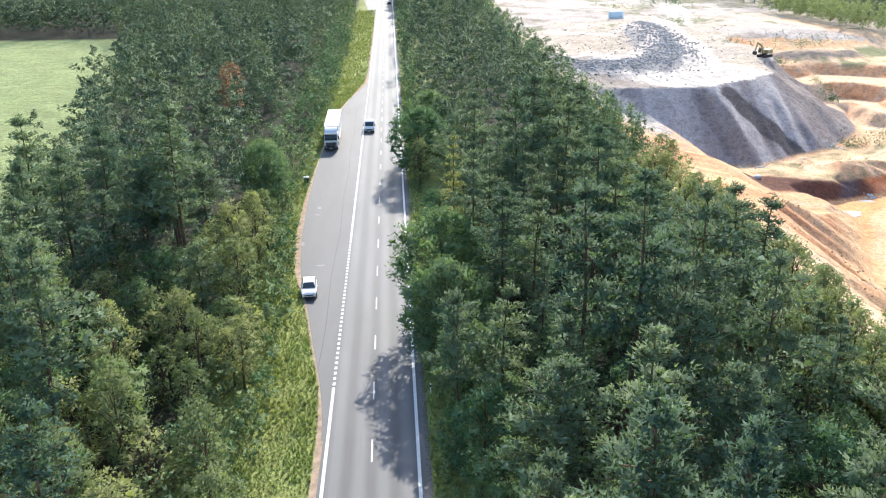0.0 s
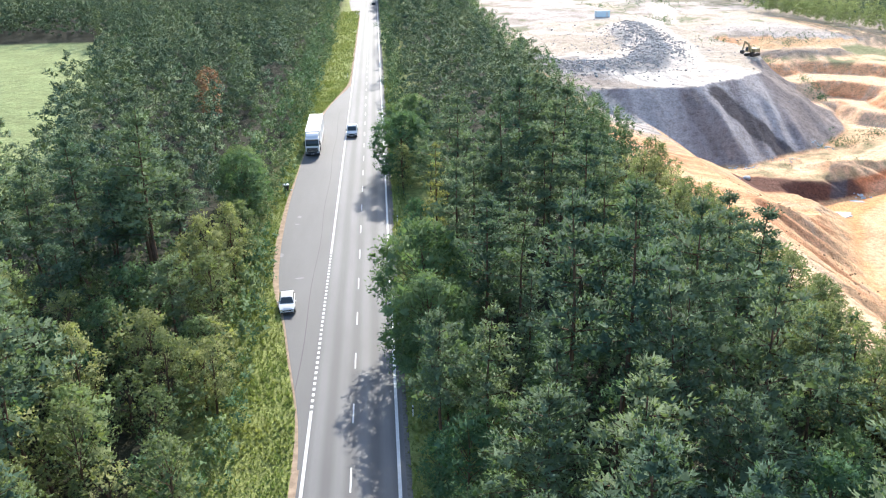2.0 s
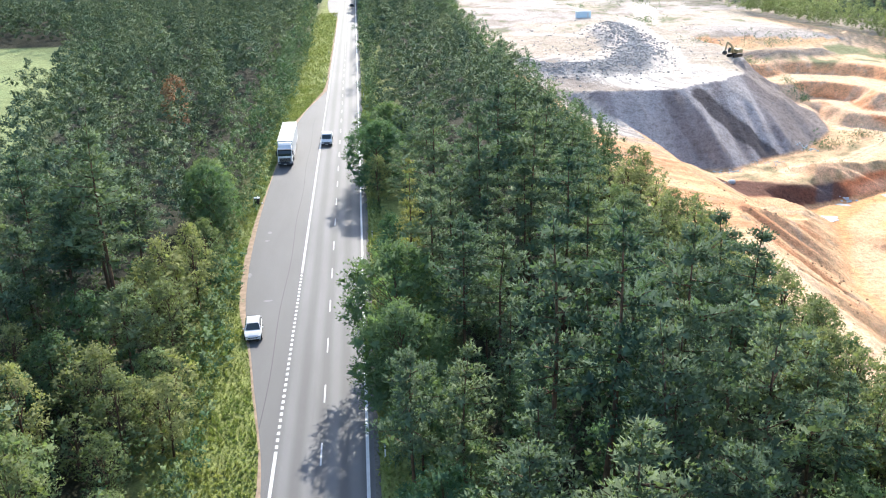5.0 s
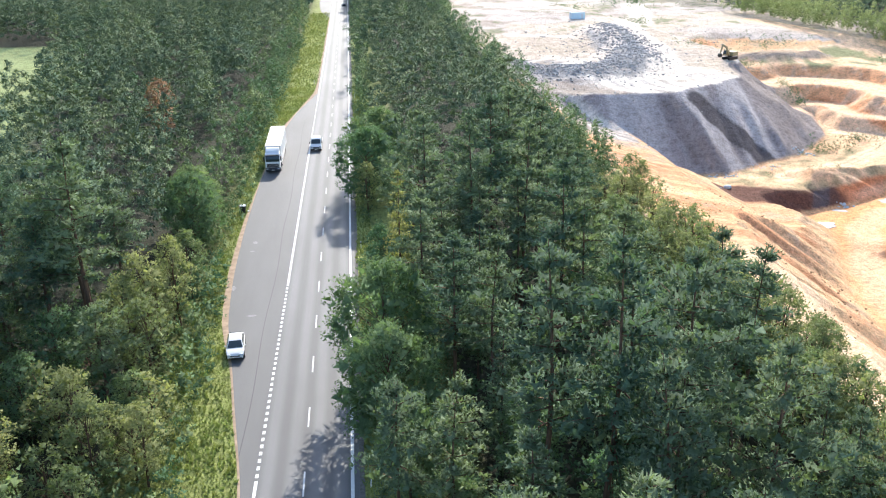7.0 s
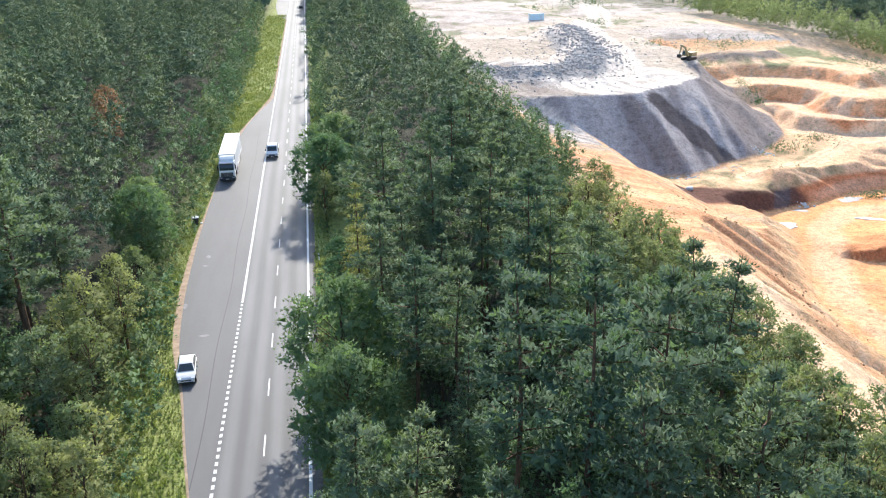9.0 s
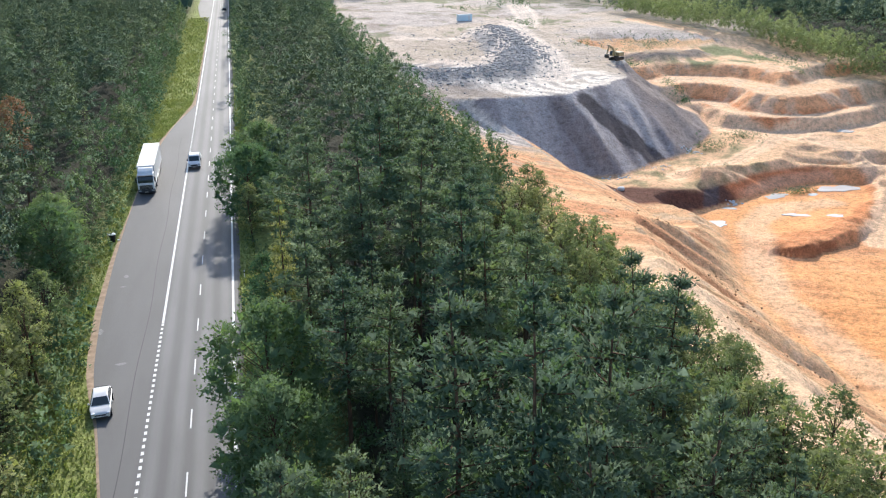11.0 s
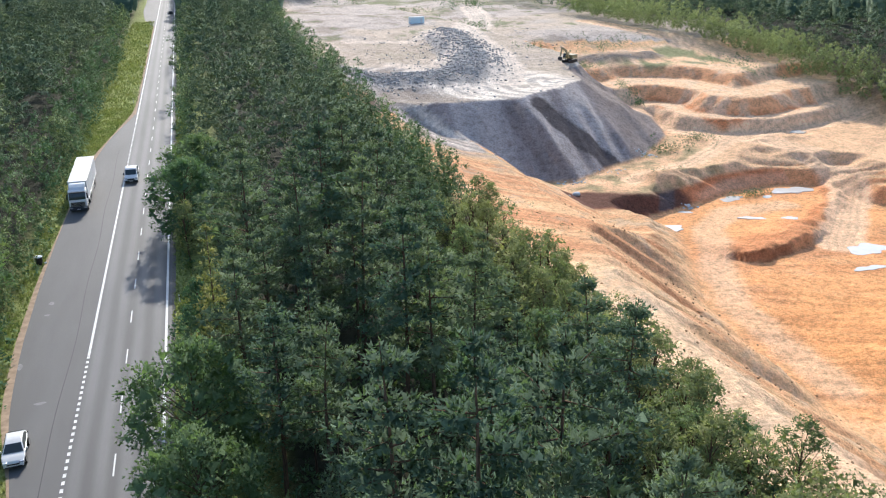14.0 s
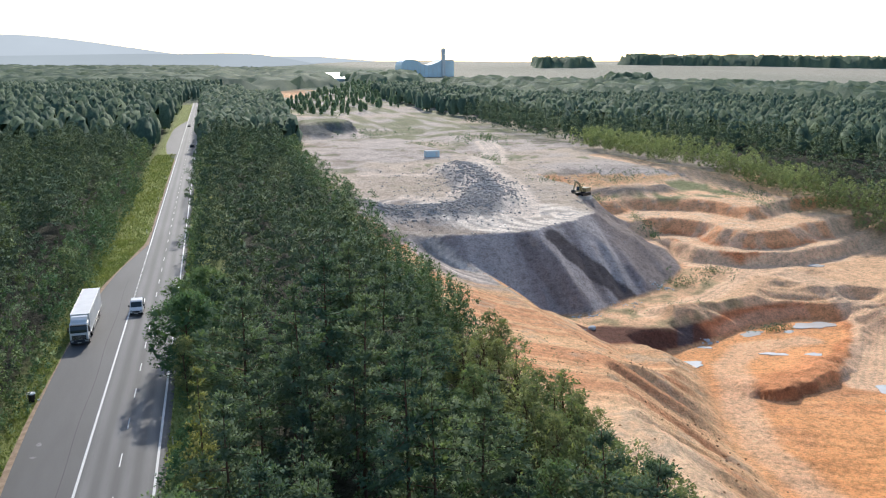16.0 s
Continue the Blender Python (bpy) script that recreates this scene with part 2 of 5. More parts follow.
def value_noise(x, y, seed=0):
    i, j = np.floor(x), np.floor(y)
    u, v = x - i, y - j
    u, v = u * u * (3 - 2 * u), v * v * (3 - 2 * v)
    return ((hash2(i, j, seed) * (1 - u) + hash2(i + 1, j, seed) * u) * (1 - v)
            + (hash2(i, j + 1, seed) * (1 - u) + hash2(i + 1, j + 1, seed) * u) * v)


def fbm(x, y, seed=0, octaves=4):
    t, a = 0.0, 0.5
    for k in range(octaves):
        t = t + a * value_noise(x * 2 ** k, y * 2 ** k, seed + k)
        a *= 0.5
    return t / (1 - 0.5 ** octaves)


def step(a, b, v):
    u = np.clip((v - a) / (b - a), 0, 1)
    return u * u * (3 - 2 * u)


def segment_distance(x, y, a, b):
    dx, dy = b[0] - a[0], b[1] - a[1]
    u = np.clip(((x - a[0]) * dx + (y - a[1]) * dy) / (dx * dx + dy * dy), 0, 1)
    return np.hypot(x - a[0] - u * dx, y - a[1] - u * dy)


def line_distance(x, y, pts):
    return np.minimum.reduce([segment_distance(x, y, pts[k], pts[k + 1]) for k in range(len(pts) - 1)])


def polygon_distance(x, y, pts):
    """Distance to a polygon's edge, negative inside it."""
    d = line_distance(x, y, pts + pts[:1])
    inside = np.zeros(np.shape(x), bool)
    for k in range(len(pts)):
        (ax, ay), (bx, by) = pts[k], pts[(k + 1) % len(pts)]
        cross = (ay > y) != (by > y)
        inside ^= cross & (x < (bx - ax) * (y - ay) / ((by - ay) or 1e-9) + ax)
    return np.where(inside, -d, d)


PIT = [(90, 20), (92, 134), (95, 152), (100, 164), (109, 187), (104.5, 198), (112, 199.5), (121, 203), (136, 210), (152, 213), (162, 207), (164, 192), (172, 176), (200, 150), (230, 20)]
TERRACE = [(50, 218.5), (88, 218.5), (94, 211), (104, 206), (140, 200), (175, 188), (212, 200), (213, 240), (207, 252), (176, 239), (157, 244), (147, 256), (147, 270), (146, 262), (141, 249), (124, 232), (113, 227), (98, 217), (90, 219.5), (50, 219.5)]
RUBBLE = [(138, 318), (152, 312), (170, 315)]
TOE = ([62, 70, 77, 82, 86, 92, 98, 113, 124, 141], [242, 236, 230, 226, 221, 214.5, 213, 224, 229, 246])
ROCK_BANK = [(48, 268), (65, 273), (82, 275), (93, 284), (99, 310), (102, 345)]
HAUL = [(143, 278), (147, 263), (150, 248), (156, 239), (164, 234), (167.5, 222), (167.5, 208), (164, 199), (156, 190), (147, 180), (138, 171)]
HAUL_EAST = [(156, 239), (168, 242), (186, 246), (203, 252), (203, 264), (194, 279), (196, 300), (194, 326), (184, 352), (179, 390)]
TERRACE_ROAD = [(160, 243), (146, 231.5), (135, 224.5), (122, 219), (112, 216)]
RIM = [(153.6, 229), (160, 234), (165, 231), (167, 223), (165.5, 212), (161, 201), (157, 195), (149.6, 191), (140, 182)]
SCARP = [(112.5, 171), (114.5, 168.3), (118.5, 168.2), (125.5, 170.8), (136.2, 175.2), (138.5, 177.5)]
HAUL_TOP = [(97, 266), (105, 288), (109, 313), (111, 340), (114, 364), (131, 396), (142, 430), (150, 470)]


def height(x, y, zone=False):
    x, y = np.asarray(x, float), np.asarray(y, float)
    n = fbm(x / 14, y / 14, 3) - 0.5
    fine = fbm(x / 3.2, y / 3.2, 11) - 0.5
    quarry = step(40, 50, x) * (1 - step(420, 520, y)) * (1 - step(196, 212, x))
    # plateau of the tip: highest along its back, lowest at its crest
    top = -6.0 + 6.0 * step(240, 420, y) - 1.2 * step(48, 60, x) * (1 - step(200, 230, y))
    top = top * step(42, 62, x) * (1 - step(420, 500, y)) - 2.0 * step(42, 55, x) * (1 - step(190, 230, y))
    shelf = step(118, 190, y) * (1 - step(-2, 8, y - np.interp(x, *TOE)))
    top = top - shelf * (3.0 * step(195, 228, y) * step(50, 70, x) + 5.0 * step(50, 80, x) + 0.5 * np.clip(x - 76, 0, 17)) * (1 - step(112, 130, x))
    top = top + quarry * (n * 1.2 + fine * 0.35)
    bank = line_distance(x, y, ROCK_BANK)
    top = top + 3.6 * np.exp(-(bank / 9.0) ** 2) * (0.8 + 0.8 * n)
    # dark bank and upper level behind
    back = step(0, 26, y - 468 - 0.55 * (x - 60) + 30 * n) * step(44, 60, x) * (1 - step(130, 165, x))
    top = top + 7.0 * back
    # the pit floor
    d = np.maximum(polygon_distance(x + 3 * n, y + 3 * n, PIT), 0)
    gully = (value_noise((x * 0.35 + y * 0.94) / 3.2, (x * 0.94 - y * 0.35) / 30, 5) - 0.5) * np.clip(d / 6, 0, 1)
    gully = gully + 0.5 * (value_noise((x * 0.35 + y * 0.94) / 1.3, (x * 0.94 - y * 0.35) / 18, 6) - 0.5) * np.clip(d / 6, 0, 1)
    slope = 0.66 + 0.1 * step(194, 200, y)
    rise = slope * d
    rise = rise + (np.minimum(0.85 * d, 3.6 + 0.1 * np.maximum(d - 4.3, 0) + 0.35 * np.maximum(d - 12, 0)) - rise) * step(140, 152, x)
    cut = -27.0 + rise + gully * 2.0 + fine * 0.45 * np.clip(d / 4, 0, 1)
    # scarp in the floor, low heaps
    s = line_distance(x, y, SCARP)
    side = y - np.interp(x, [p[0] for p in SCARP], [p[1] for p in SCARP]) + 1.4 * fine
    cut = cut + 2.3 * np.exp(-(s / 9) ** 2) * step(-0.9, 0.5, side) * (d <= 0) * step(109, 113.5, x) * step(142, 136, x) * (1 + 1.0 * n + 0.9 * fine)
    rim = line_distance(x, y, RIM)
    cut = cut + 1.9 * np.exp(-(rim / 2.6) ** 2) * (0.75 + 1.1 * (n + fine))
    plough = value_noise((x * 0.55 + y) / 1.3, (x - 0.55 * y) / 14 + 2 * n, 25) - 0.5
    cut = cut + 0.3 * plough * (d <= 0) * step(166, 150, y)
    cut = cut + 3.6 * np.exp(-(((x - 117) / 9) ** 2 + ((y - 122) / 10) ** 2)) * (0.8 + 0.8 * fine) + 2.0 * np.exp(-(((x - 128) / 7) ** 2 + ((y - 137) / 8) ** 2))
    # the terrace below the tip, with the tip's slope and the sandy benches behind it
    e = np.maximum(polygon_distance(x + 2.5 * n, y + 2.5 * n, TERRACE), 0)
    rib = (value_noise(x / 2.6, y / 16, 8) - 0.5) * np.clip(e / 4, 0, 1) * np.clip((24 - e) / 8, 0, 1)
    low = np.interp(x, [132, 140, 150], [-22.4, -21.4, -20.8])
    tip = low + 0.64 * e + rib * 1.6
    ew = e + 5 * (fbm(x / 9, y / 9, 21) - 0.5)
    bench = low + 3.6 * step(0, 5, ew) + 4.6 * step(9, 15, ew) + 3.6 * step(27, 33, ew) + 5.0 * step(50, 90, ew)
    bench = bench + 3.2 * np.exp(-(line_distance(x, y, RUBBLE) / 4.0) ** 2) * (0.8 + n)
    w = step(140, 150, x + 0.25 * (y - 250))
    ter = tip * (1 - w) + bench * w
    ter = np.maximum(ter, np.interp(x, [60, 70, 77, 82, 86, 92], [-7, -10.5, -14.5, -17.8, -21, -23]) + 0.5 * fine)
    # a low ridge between the pit and the terrace
    r = line_distance(x, y, [(100, 207), (107, 210.5), (117, 213), (136, 213.5)])
    ter = ter + 2.4 * np.exp(-(r / 3.5) ** 2)
    h = np.minimum(np.minimum(top, cut), ter)
    if zone:
        return np.where((ter < top) & (ter < cut), 2, np.where(cut < top, 1, 0))
    h = np.where((x < 41), 0, h)
    # far country: valley and hills
    dist = np.hypot(x, y)
    far = step(900, 1700, dist)
    hill = 30 * step(1300, 2600, y) * step(150, 900, x) * (1 - 0.55 * step(700, 1900, x)) + 12 * step(1300, 2600, y) * (1 - step(150, 900, x))
    hill = hill - 16 * step(240, 420, x) * step(250, 500, y) * (1 - step(1100, 1900, y))
    h = h + hill + far * 14 * (fbm(x / 700, y / 700, 31) - 0.5)
    h = h + 0.5 * (fbm(x / 9, y / 9, 41) - 0.5) * step(10, 20, np.abs(x)) * (1 - quarry)
    return h - 0.06 * (np.abs(x) < 14)


def soil(x, y, z):
    """Base colour of the ground by what it is made of, with shade painted on the scarp and pit wall."""
    n = fbm(x / 12, y / 12, 51)
    n2 = fbm(x / 4, y / 4, 61)
    n3 = fbm(x / 40, y / 40, 71)
    S = np.shape(x)
    kind = height(x, y, True)
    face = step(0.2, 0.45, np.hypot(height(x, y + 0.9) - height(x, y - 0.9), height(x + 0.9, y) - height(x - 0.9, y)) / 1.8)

    def flat(c):
        return np.broadcast_to(np.array(c), S + (3,)).copy()

    def over(base, c, w):
        w = np.clip(w, 0, 1)[..., None]
        return base * (1 - w) + np.array(c) * w

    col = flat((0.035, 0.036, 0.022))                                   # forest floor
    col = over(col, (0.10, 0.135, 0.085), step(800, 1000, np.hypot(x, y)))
    verge = (1 - step(11, 14, np.abs(x + 1))) * (y < 900)
    col = over(col, (0.24, 0.27, 0.09), verge)
    field = step(-3, 3, -polygon_distance(x, y, FIELD))
    col = over(col, (0.235, 0.28, 0.115), field)
    col = over(col, (0.28, 0.32, 0.135), field * step(0.45, 0.6, value_noise((x * 0.8 + y * 0.6) / 2.5, (y * 0.8 - x * 0.6) / 60, 9)) * 0.6)
    far = step(700, 900, y) * step(0.35, 0.6, fbm(x / 500, y / 500, 83))
    col = over(col, (0.37, 0.34, 0.265), step(1150, 1500, y + 0.3 * x) * step(380, 560, x) * (0.75 + 0.25 * far))
    q = step(40, 44, x) * (1 - step(1250, 1500, y)) * step(0, 4, x - 44 - 0.04 * np.maximum(y - 400, 0)) * (1 - step(216, 224, x + 14 * (n - 0.5) + 0.05 * np.maximum(y - 400, 0)))
    # sand and soil of the shelf and the west slope
    sand = flat((0.68, 0.42, 0.225))
    rill = value_noise((x * 0.35 + y * 0.94) / 1.5, (x * 0.94 - y * 0.35) / 22, 6)
    rill2 = value_noise((x * 0.35 + y * 0.94) / 5.0, (x * 0.94 - y * 0.35) / 40, 16)
    sand = over(sand, (0.55, 0.25, 0.12), step(0.3, 0.7, 0.6 * rill + 0.6 * rill2 - 0.1) * step(-3.5, -8, z) * step(-25, -21, z) * 0.85)
    sand = over(sand, (0.82, 0.58, 0.37), step(150, 120, y) * step(-15, -11, z) * 0.8)
    sand = over(sand, (0.44, 0.34, 0.24), step(0.62, 0.72, n2) * 0.5)
    # pit floor
    floor_ = over(flat((0.80, 0.385, 0.165)), (0.84, 0.50, 0.27), step(0.42, 0.66, n3 + 0.3 * (n2 - 0.5)))
    floor_ = over(floor_, (0.55, 0.27, 0.14), step(0.55, 0.7, n) * 0.6)
    sweep = value_noise((x * 0.3 + y) / 1.4, (x - 0.3 * y) / 25 + 2 * n, 23)
    floor_ = over(floor_, (0.60, 0.26, 0.11), step(0.6, 0.85, sweep) * 0.7)
    floor_ = over(floor_, (0.74, 0.345, 0.135), step(158, 140, y + 8 * (n - 0.5)) * step(98, 106, x) * 0.8)
    near = line_distance(x, y, SCARP)
    behind = y - np.interp(x, [p[0] for p in SCARP], [p[1] for p in SCARP])
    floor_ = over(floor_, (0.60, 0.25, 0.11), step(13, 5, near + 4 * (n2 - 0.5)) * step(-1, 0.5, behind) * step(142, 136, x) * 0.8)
    # the scarp's steep face darkened: its shaded side put into the colour
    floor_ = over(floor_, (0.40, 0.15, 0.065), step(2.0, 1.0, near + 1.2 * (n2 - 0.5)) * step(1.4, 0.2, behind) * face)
    furrow = value_noise((x * 0.55 + y) / 0.9, (x - 0.55 * y) / 14 + 2 * n, 25)
    floor_ = over(floor_, (0.52, 0.22, 0.085), step(0.6, 0.85, furrow) * step(172, 150, y) * 0.5)
    pd = polygon_distance(x, y, PIT)
    base = sand
    wf = step(4, -3, pd)[..., None]
    base = base * (1 - wf) + floor_ * wf
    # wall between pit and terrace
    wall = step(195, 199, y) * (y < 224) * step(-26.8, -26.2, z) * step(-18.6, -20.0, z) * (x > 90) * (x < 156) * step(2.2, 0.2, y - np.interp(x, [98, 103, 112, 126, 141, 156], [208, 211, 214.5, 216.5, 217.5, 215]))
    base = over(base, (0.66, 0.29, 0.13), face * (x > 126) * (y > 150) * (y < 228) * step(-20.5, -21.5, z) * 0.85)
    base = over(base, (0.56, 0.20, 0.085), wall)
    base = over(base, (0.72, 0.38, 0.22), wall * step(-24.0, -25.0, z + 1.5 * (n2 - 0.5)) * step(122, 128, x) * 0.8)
    # the wall's left part in shade, painted in as near-black brown
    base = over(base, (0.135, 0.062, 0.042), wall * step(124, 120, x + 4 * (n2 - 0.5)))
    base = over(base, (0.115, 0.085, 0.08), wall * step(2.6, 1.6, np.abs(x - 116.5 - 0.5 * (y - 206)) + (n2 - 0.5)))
    base = over(base, (0.58, 0.235, 0.10), step(3.4, 1.8, line_distance(x, y, RIM) + 2 * (n2 - 0.5)) * 0.8)
    # the grey tip
    td = polygon_distance(x, y, TERRACE)
    tipw = step(206, 210, y) * step(152, 146, x + 0.25 * (y - 250)) * (y < 330) * step(48, 60, x)
    grey = over(flat((0.29, 0.245, 0.23)), (0.41, 0.36, 0.335), step(0.4, 0.65, value_noise(x / 5, y / 60, 13)))
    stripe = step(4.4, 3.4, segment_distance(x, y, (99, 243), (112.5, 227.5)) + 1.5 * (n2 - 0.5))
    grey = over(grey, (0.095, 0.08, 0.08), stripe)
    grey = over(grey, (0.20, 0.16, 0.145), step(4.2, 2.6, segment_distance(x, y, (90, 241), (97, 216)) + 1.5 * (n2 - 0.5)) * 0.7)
    grey = over(grey, (0.27, 0.215, 0.185), step(117, 124, x + 6 * (n - 0.5)) * 0.85)
    toe = np.interp(x, *TOE)
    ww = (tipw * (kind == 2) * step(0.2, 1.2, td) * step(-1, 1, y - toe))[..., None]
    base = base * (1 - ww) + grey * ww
    # plateau: pale trampled earth with wheel arcs
    plate = flat((0.47, 0.40, 0.345))
    arcs = value_noise(np.hypot(x - 112, (y - 262) * 1.1) / 1.6, np.arctan2(y - 262, x - 112) * 2, 17)
    plate = over(plate, (0.31, 0.275, 0.25), step(0.5, 0.66, arcs) * (y < 320))
    plate = over(plate, (0.66, 0.58, 0.50), step(0.42, 0.3, arcs) * (y < 300) * 0.9)
    plate = over(plate, (0.30, 0.24, 0.19), step(0.5, 0.62, n) * 0.7)
    plate = over(plate, (0.50, 0.40, 0.30), step(0.52, 0.66, n3) * 0.8)
    fan = step(27, 20, np.hypot(x - 96, (y - 261) * 1.1) + 6 * (n - 0.5)) * (0.3 + 0.7 * step(0.58, 0.46, arcs))
    plate = over(plate, (0.74, 0.65, 0.55), fan)
    plate = over(plate, (0.17, 0.19, 0.09), step(0.55, 0.64, n) * step(0.5, 0.62, n2) * step(300, 360, y) * 0.8)
    plate = over(plate, (0.19, 0.20, 0.10), step(440, 520, y) * step(0.35, 0.6, n) * 0.8)
    pw = (step(212, 220, y) * ((kind == 0) | ((z > -6.0) & (y > 285))) * (1 - step(146, 152, x + 0.25 * (y - 250)) * (y < 290)))[..., None]
    base = base * (1 - pw) + plate * pw
    bank = line_distance(x, y, ROCK_BANK)
    base = over(base, (0.33, 0.30, 0.275), step(12, 8, bank + 5 * (n2 - 0.5)))
    # benches
    bw = step(146, 152, x + 0.25 * (y - 250)) * (y > 212) * step(-20.4, -19.6, z) * (y < 330)
    base = over(base, (0.76, 0.48, 0.285), bw)
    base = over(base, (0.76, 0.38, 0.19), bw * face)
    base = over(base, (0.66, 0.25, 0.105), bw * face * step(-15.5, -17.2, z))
    base = over(base, (0.68, 0.52, 0.36), bw * step(0.5, 0.7, n2) * 0.5)
    base = over(base, (0.24, 0.24, 0.12), bw * step(0.6, 0.7, n) * step(-12, -9, z))
    base = over(base, (0.25, 0.20, 0.16), step(7, 4, line_distance(x, y, RUBBLE) + 2 * (n2 - 0.5)) * (0.4 + 0.6 * face) * step(-12, -10, z))
    # terrace floor and its scrub
    tf = step(1.5, -1.5, td) * (y > 200) * step(-23.8, -22.8, z)
    base = over(base, (0.72, 0.45, 0.26), tf)
    base = over(base, (0.20, 0.20, 0.10), tf * step(146, 138, x) * step(0.4, 0.75, n2) * 0.7)
    # dark bank behind
    base = over(base, (0.13, 0.13, 0.12), step(430, 460, y) * step(1.0, 2.0, z) * step(6.4, 5.4, z) * (x < 140))
    base = over(base, (0.76, 0.55, 0.36), step(5, 2, line_distance(x, y, [(97, 120), (99, 150), (106, 166), (117, 188), (128, 197), (144, 198)]) + 3 * (n2 - 0.5)) * 0.5)
    for track, wd in ((HAUL, 4.2), (HAUL_EAST, 4.4), (TERRACE_ROAD, 2.6), (HAUL_TOP, 5.0), ([(70, 300), (82, 291), (98, 318), (97, 358), (112, 362)], 2.6), ([(64, 345), (85, 338), (100, 352)], 2.0), ([(64, 640), (90, 700), (124, 760)], 3.0)):
        run = line_distance(x, y, track)
        tone = (0.80, 0.53, 0.33) if track in (HAUL, HAUL_EAST, TERRACE_ROAD) else (0.67, 0.565, 0.465)
        base = over(base, tone, step(wd + 1.5, wd - 0.5, run + 2 * (n2 - 0.5)) * 0.9)
        for lane in (0.9, 2.4):
            base = over(base, tuple(c * 0.72 for c in tone), step(0.55, 0.2, np.abs(run - lane - 0.8 * (n - 0.5))) * (lane < wd - 1) * 0.6)
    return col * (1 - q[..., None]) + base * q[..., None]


FIELD = [(-46, 40), (-49, 130), (-54, 165), (-63, 205), (-80, 292), (-97, 328), (-420, 322), (-420, 40)]


def build_ground():
    xs = np.concatenate([-np.geomspace(5000, 120, 26), np.linspace(-116, -16, 26), np.linspace(-13, 41, 19), np.arange(42, 88, 1.0), np.arange(88, 176, 0.7), np.arange(176, 206, 1.0), np.geomspace(207, 5000, 44)])
    ys = np.concatenate([-np.geomspace(900, 40, 10), np.linspace(-30, 48, 14), np.arange(50, 158, 1.0), np.arange(158, 250, 0.7), np.arange(250, 300, 1.0), np.arange(301, 560, 3.0), np.geomspace(564, 5000, 56)])
    X, Y = np.meshgrid(xs, ys)
    Z = height(X, Y)
    nx, ny = len(xs), len(ys)
    idx = np.arange(nx * ny).reshape(ny, nx)
    f = np.stack([idx[:-1, :-1], idx[:-1, 1:], idx[1:, 1:], idx[1:, :-1]], -1).reshape(-1, 4)
    me = mesh_from("ground", np.stack([X, Y, Z], -1).reshape(-1, 3), f, M_GROUND, True)
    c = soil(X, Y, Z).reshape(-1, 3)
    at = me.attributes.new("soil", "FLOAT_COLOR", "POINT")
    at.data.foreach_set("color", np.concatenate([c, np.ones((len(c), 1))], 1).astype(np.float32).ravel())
    return tagged(new("ground", me), "forest floor, grass verge and open sandy quarry ground", "ground", kind="structure")


build_ground()

# ---- road ----


def ribbon(name, left, right, z0, z1, mat, label, category="road"):
    """A solid strip between two lines of equal count, with thickness."""
    bm = bmesh.new()
    rows = []
    for (lx, ly), (rx_, ry_) in zip(left, right):
        rows.append([bm.verts.new((lx, ly, z0)), bm.verts.new((lx, ly, z1)), bm.verts.new((rx_, ry_, z1)), bm.verts.new((rx_, ry_, z0))])
    for a, b in zip(rows, rows[1:]):
        for k in range(4):
            bm.faces.new((a[k], b[k], b[(k + 1) % 4], a[(k + 1) % 4]))
    bm.faces.new(rows[0])
    bm.faces.new(rows[-1][::-1])
    bmesh.ops.recalc_face_normals(bm, faces=bm.faces[:])
    ob = part(name, bm, mat, None)
    return tagged(ob, label, category, kind="structure")


ROAD_END = 905
ribbon("road", [(-3.95, -400), (-3.95, ROAD_END)], [(4.15, -400), (4.15, ROAD_END)], -0.3, 0.0, M_ROAD, "grey worn asphalt two-lane road with wheel tracks")


def smooth_line(pts, n):
    """Points evenly spread on a soft curve through pts, which run in y."""
    p = np.array(pts, float)
    yy = np.linspace(p[0, 1], p[-1, 1], n)
    xx = np.interp(yy, p[:, 1], p[:, 0])
    k = np.array([1, 2, 3, 2, 1]) / 9
    xp = np.pad(xx, 2, mode="edge")
    return [(float(np.dot(xp[i:i + 5], k)), float(v)) for i, v in enumerate(yy)]


LAYBY = [(-4.0, 62), (-4.6, 70), (-6.3, 80), (-7.4, 88), (-9.2, 98), (-10.2, 112), (-10.7, 130), (-10.7, 150), (-10.2, 170), (-9.2, 190), (-7.7, 205), (-4.0, 226)]
lay = smooth_line(LAYBY, 60)
ribbon("layby", lay, [(-3.95, y) for _, y in lay], -0.3, -0.004, M_LAYBY, "patched grey asphalt lay-by beside the road", "lay-by")
lay2 = smooth_line([(-4.0, 400), (-8.5, 425), (-10.6, 470), (-10.6, 560), (-8.0, 600), (-4.0, 640)], 40)
ribbon("layby", lay2, [(-3.95, y) for _, y in lay2], -0.3, -0.004, M_LAYBY, "second grey asphalt lay-by farther along the road", "lay-by")
edge = smooth_line([(-4.5, 20), (-4.5, 62)] + [(x - 0.45 - 0.35 * math.sin(y * 0.7) - 0.9 * math.exp(-((y - 104) / 7) ** 2), y) for x, y in LAYBY[1:-1]] + [(-4.5, 230), (-4.4, 400)], 150)
ribbon("sandy_shoulder", edge, [(max(x + 1.2, -10.6) if x < -4.6 else -3.96, y) for x, y in edge], -0.3, -0.02, M_SHOULDER, "reddish sandy shoulder along the asphalt edge", "shoulder")
ribbon("side_road", [(-60, 884), (-3.9, 884)], [(-60, 876), (-3.9, 876)], -0.3, 0.02, M_LAYBY, "pale side road joining the road", "road")
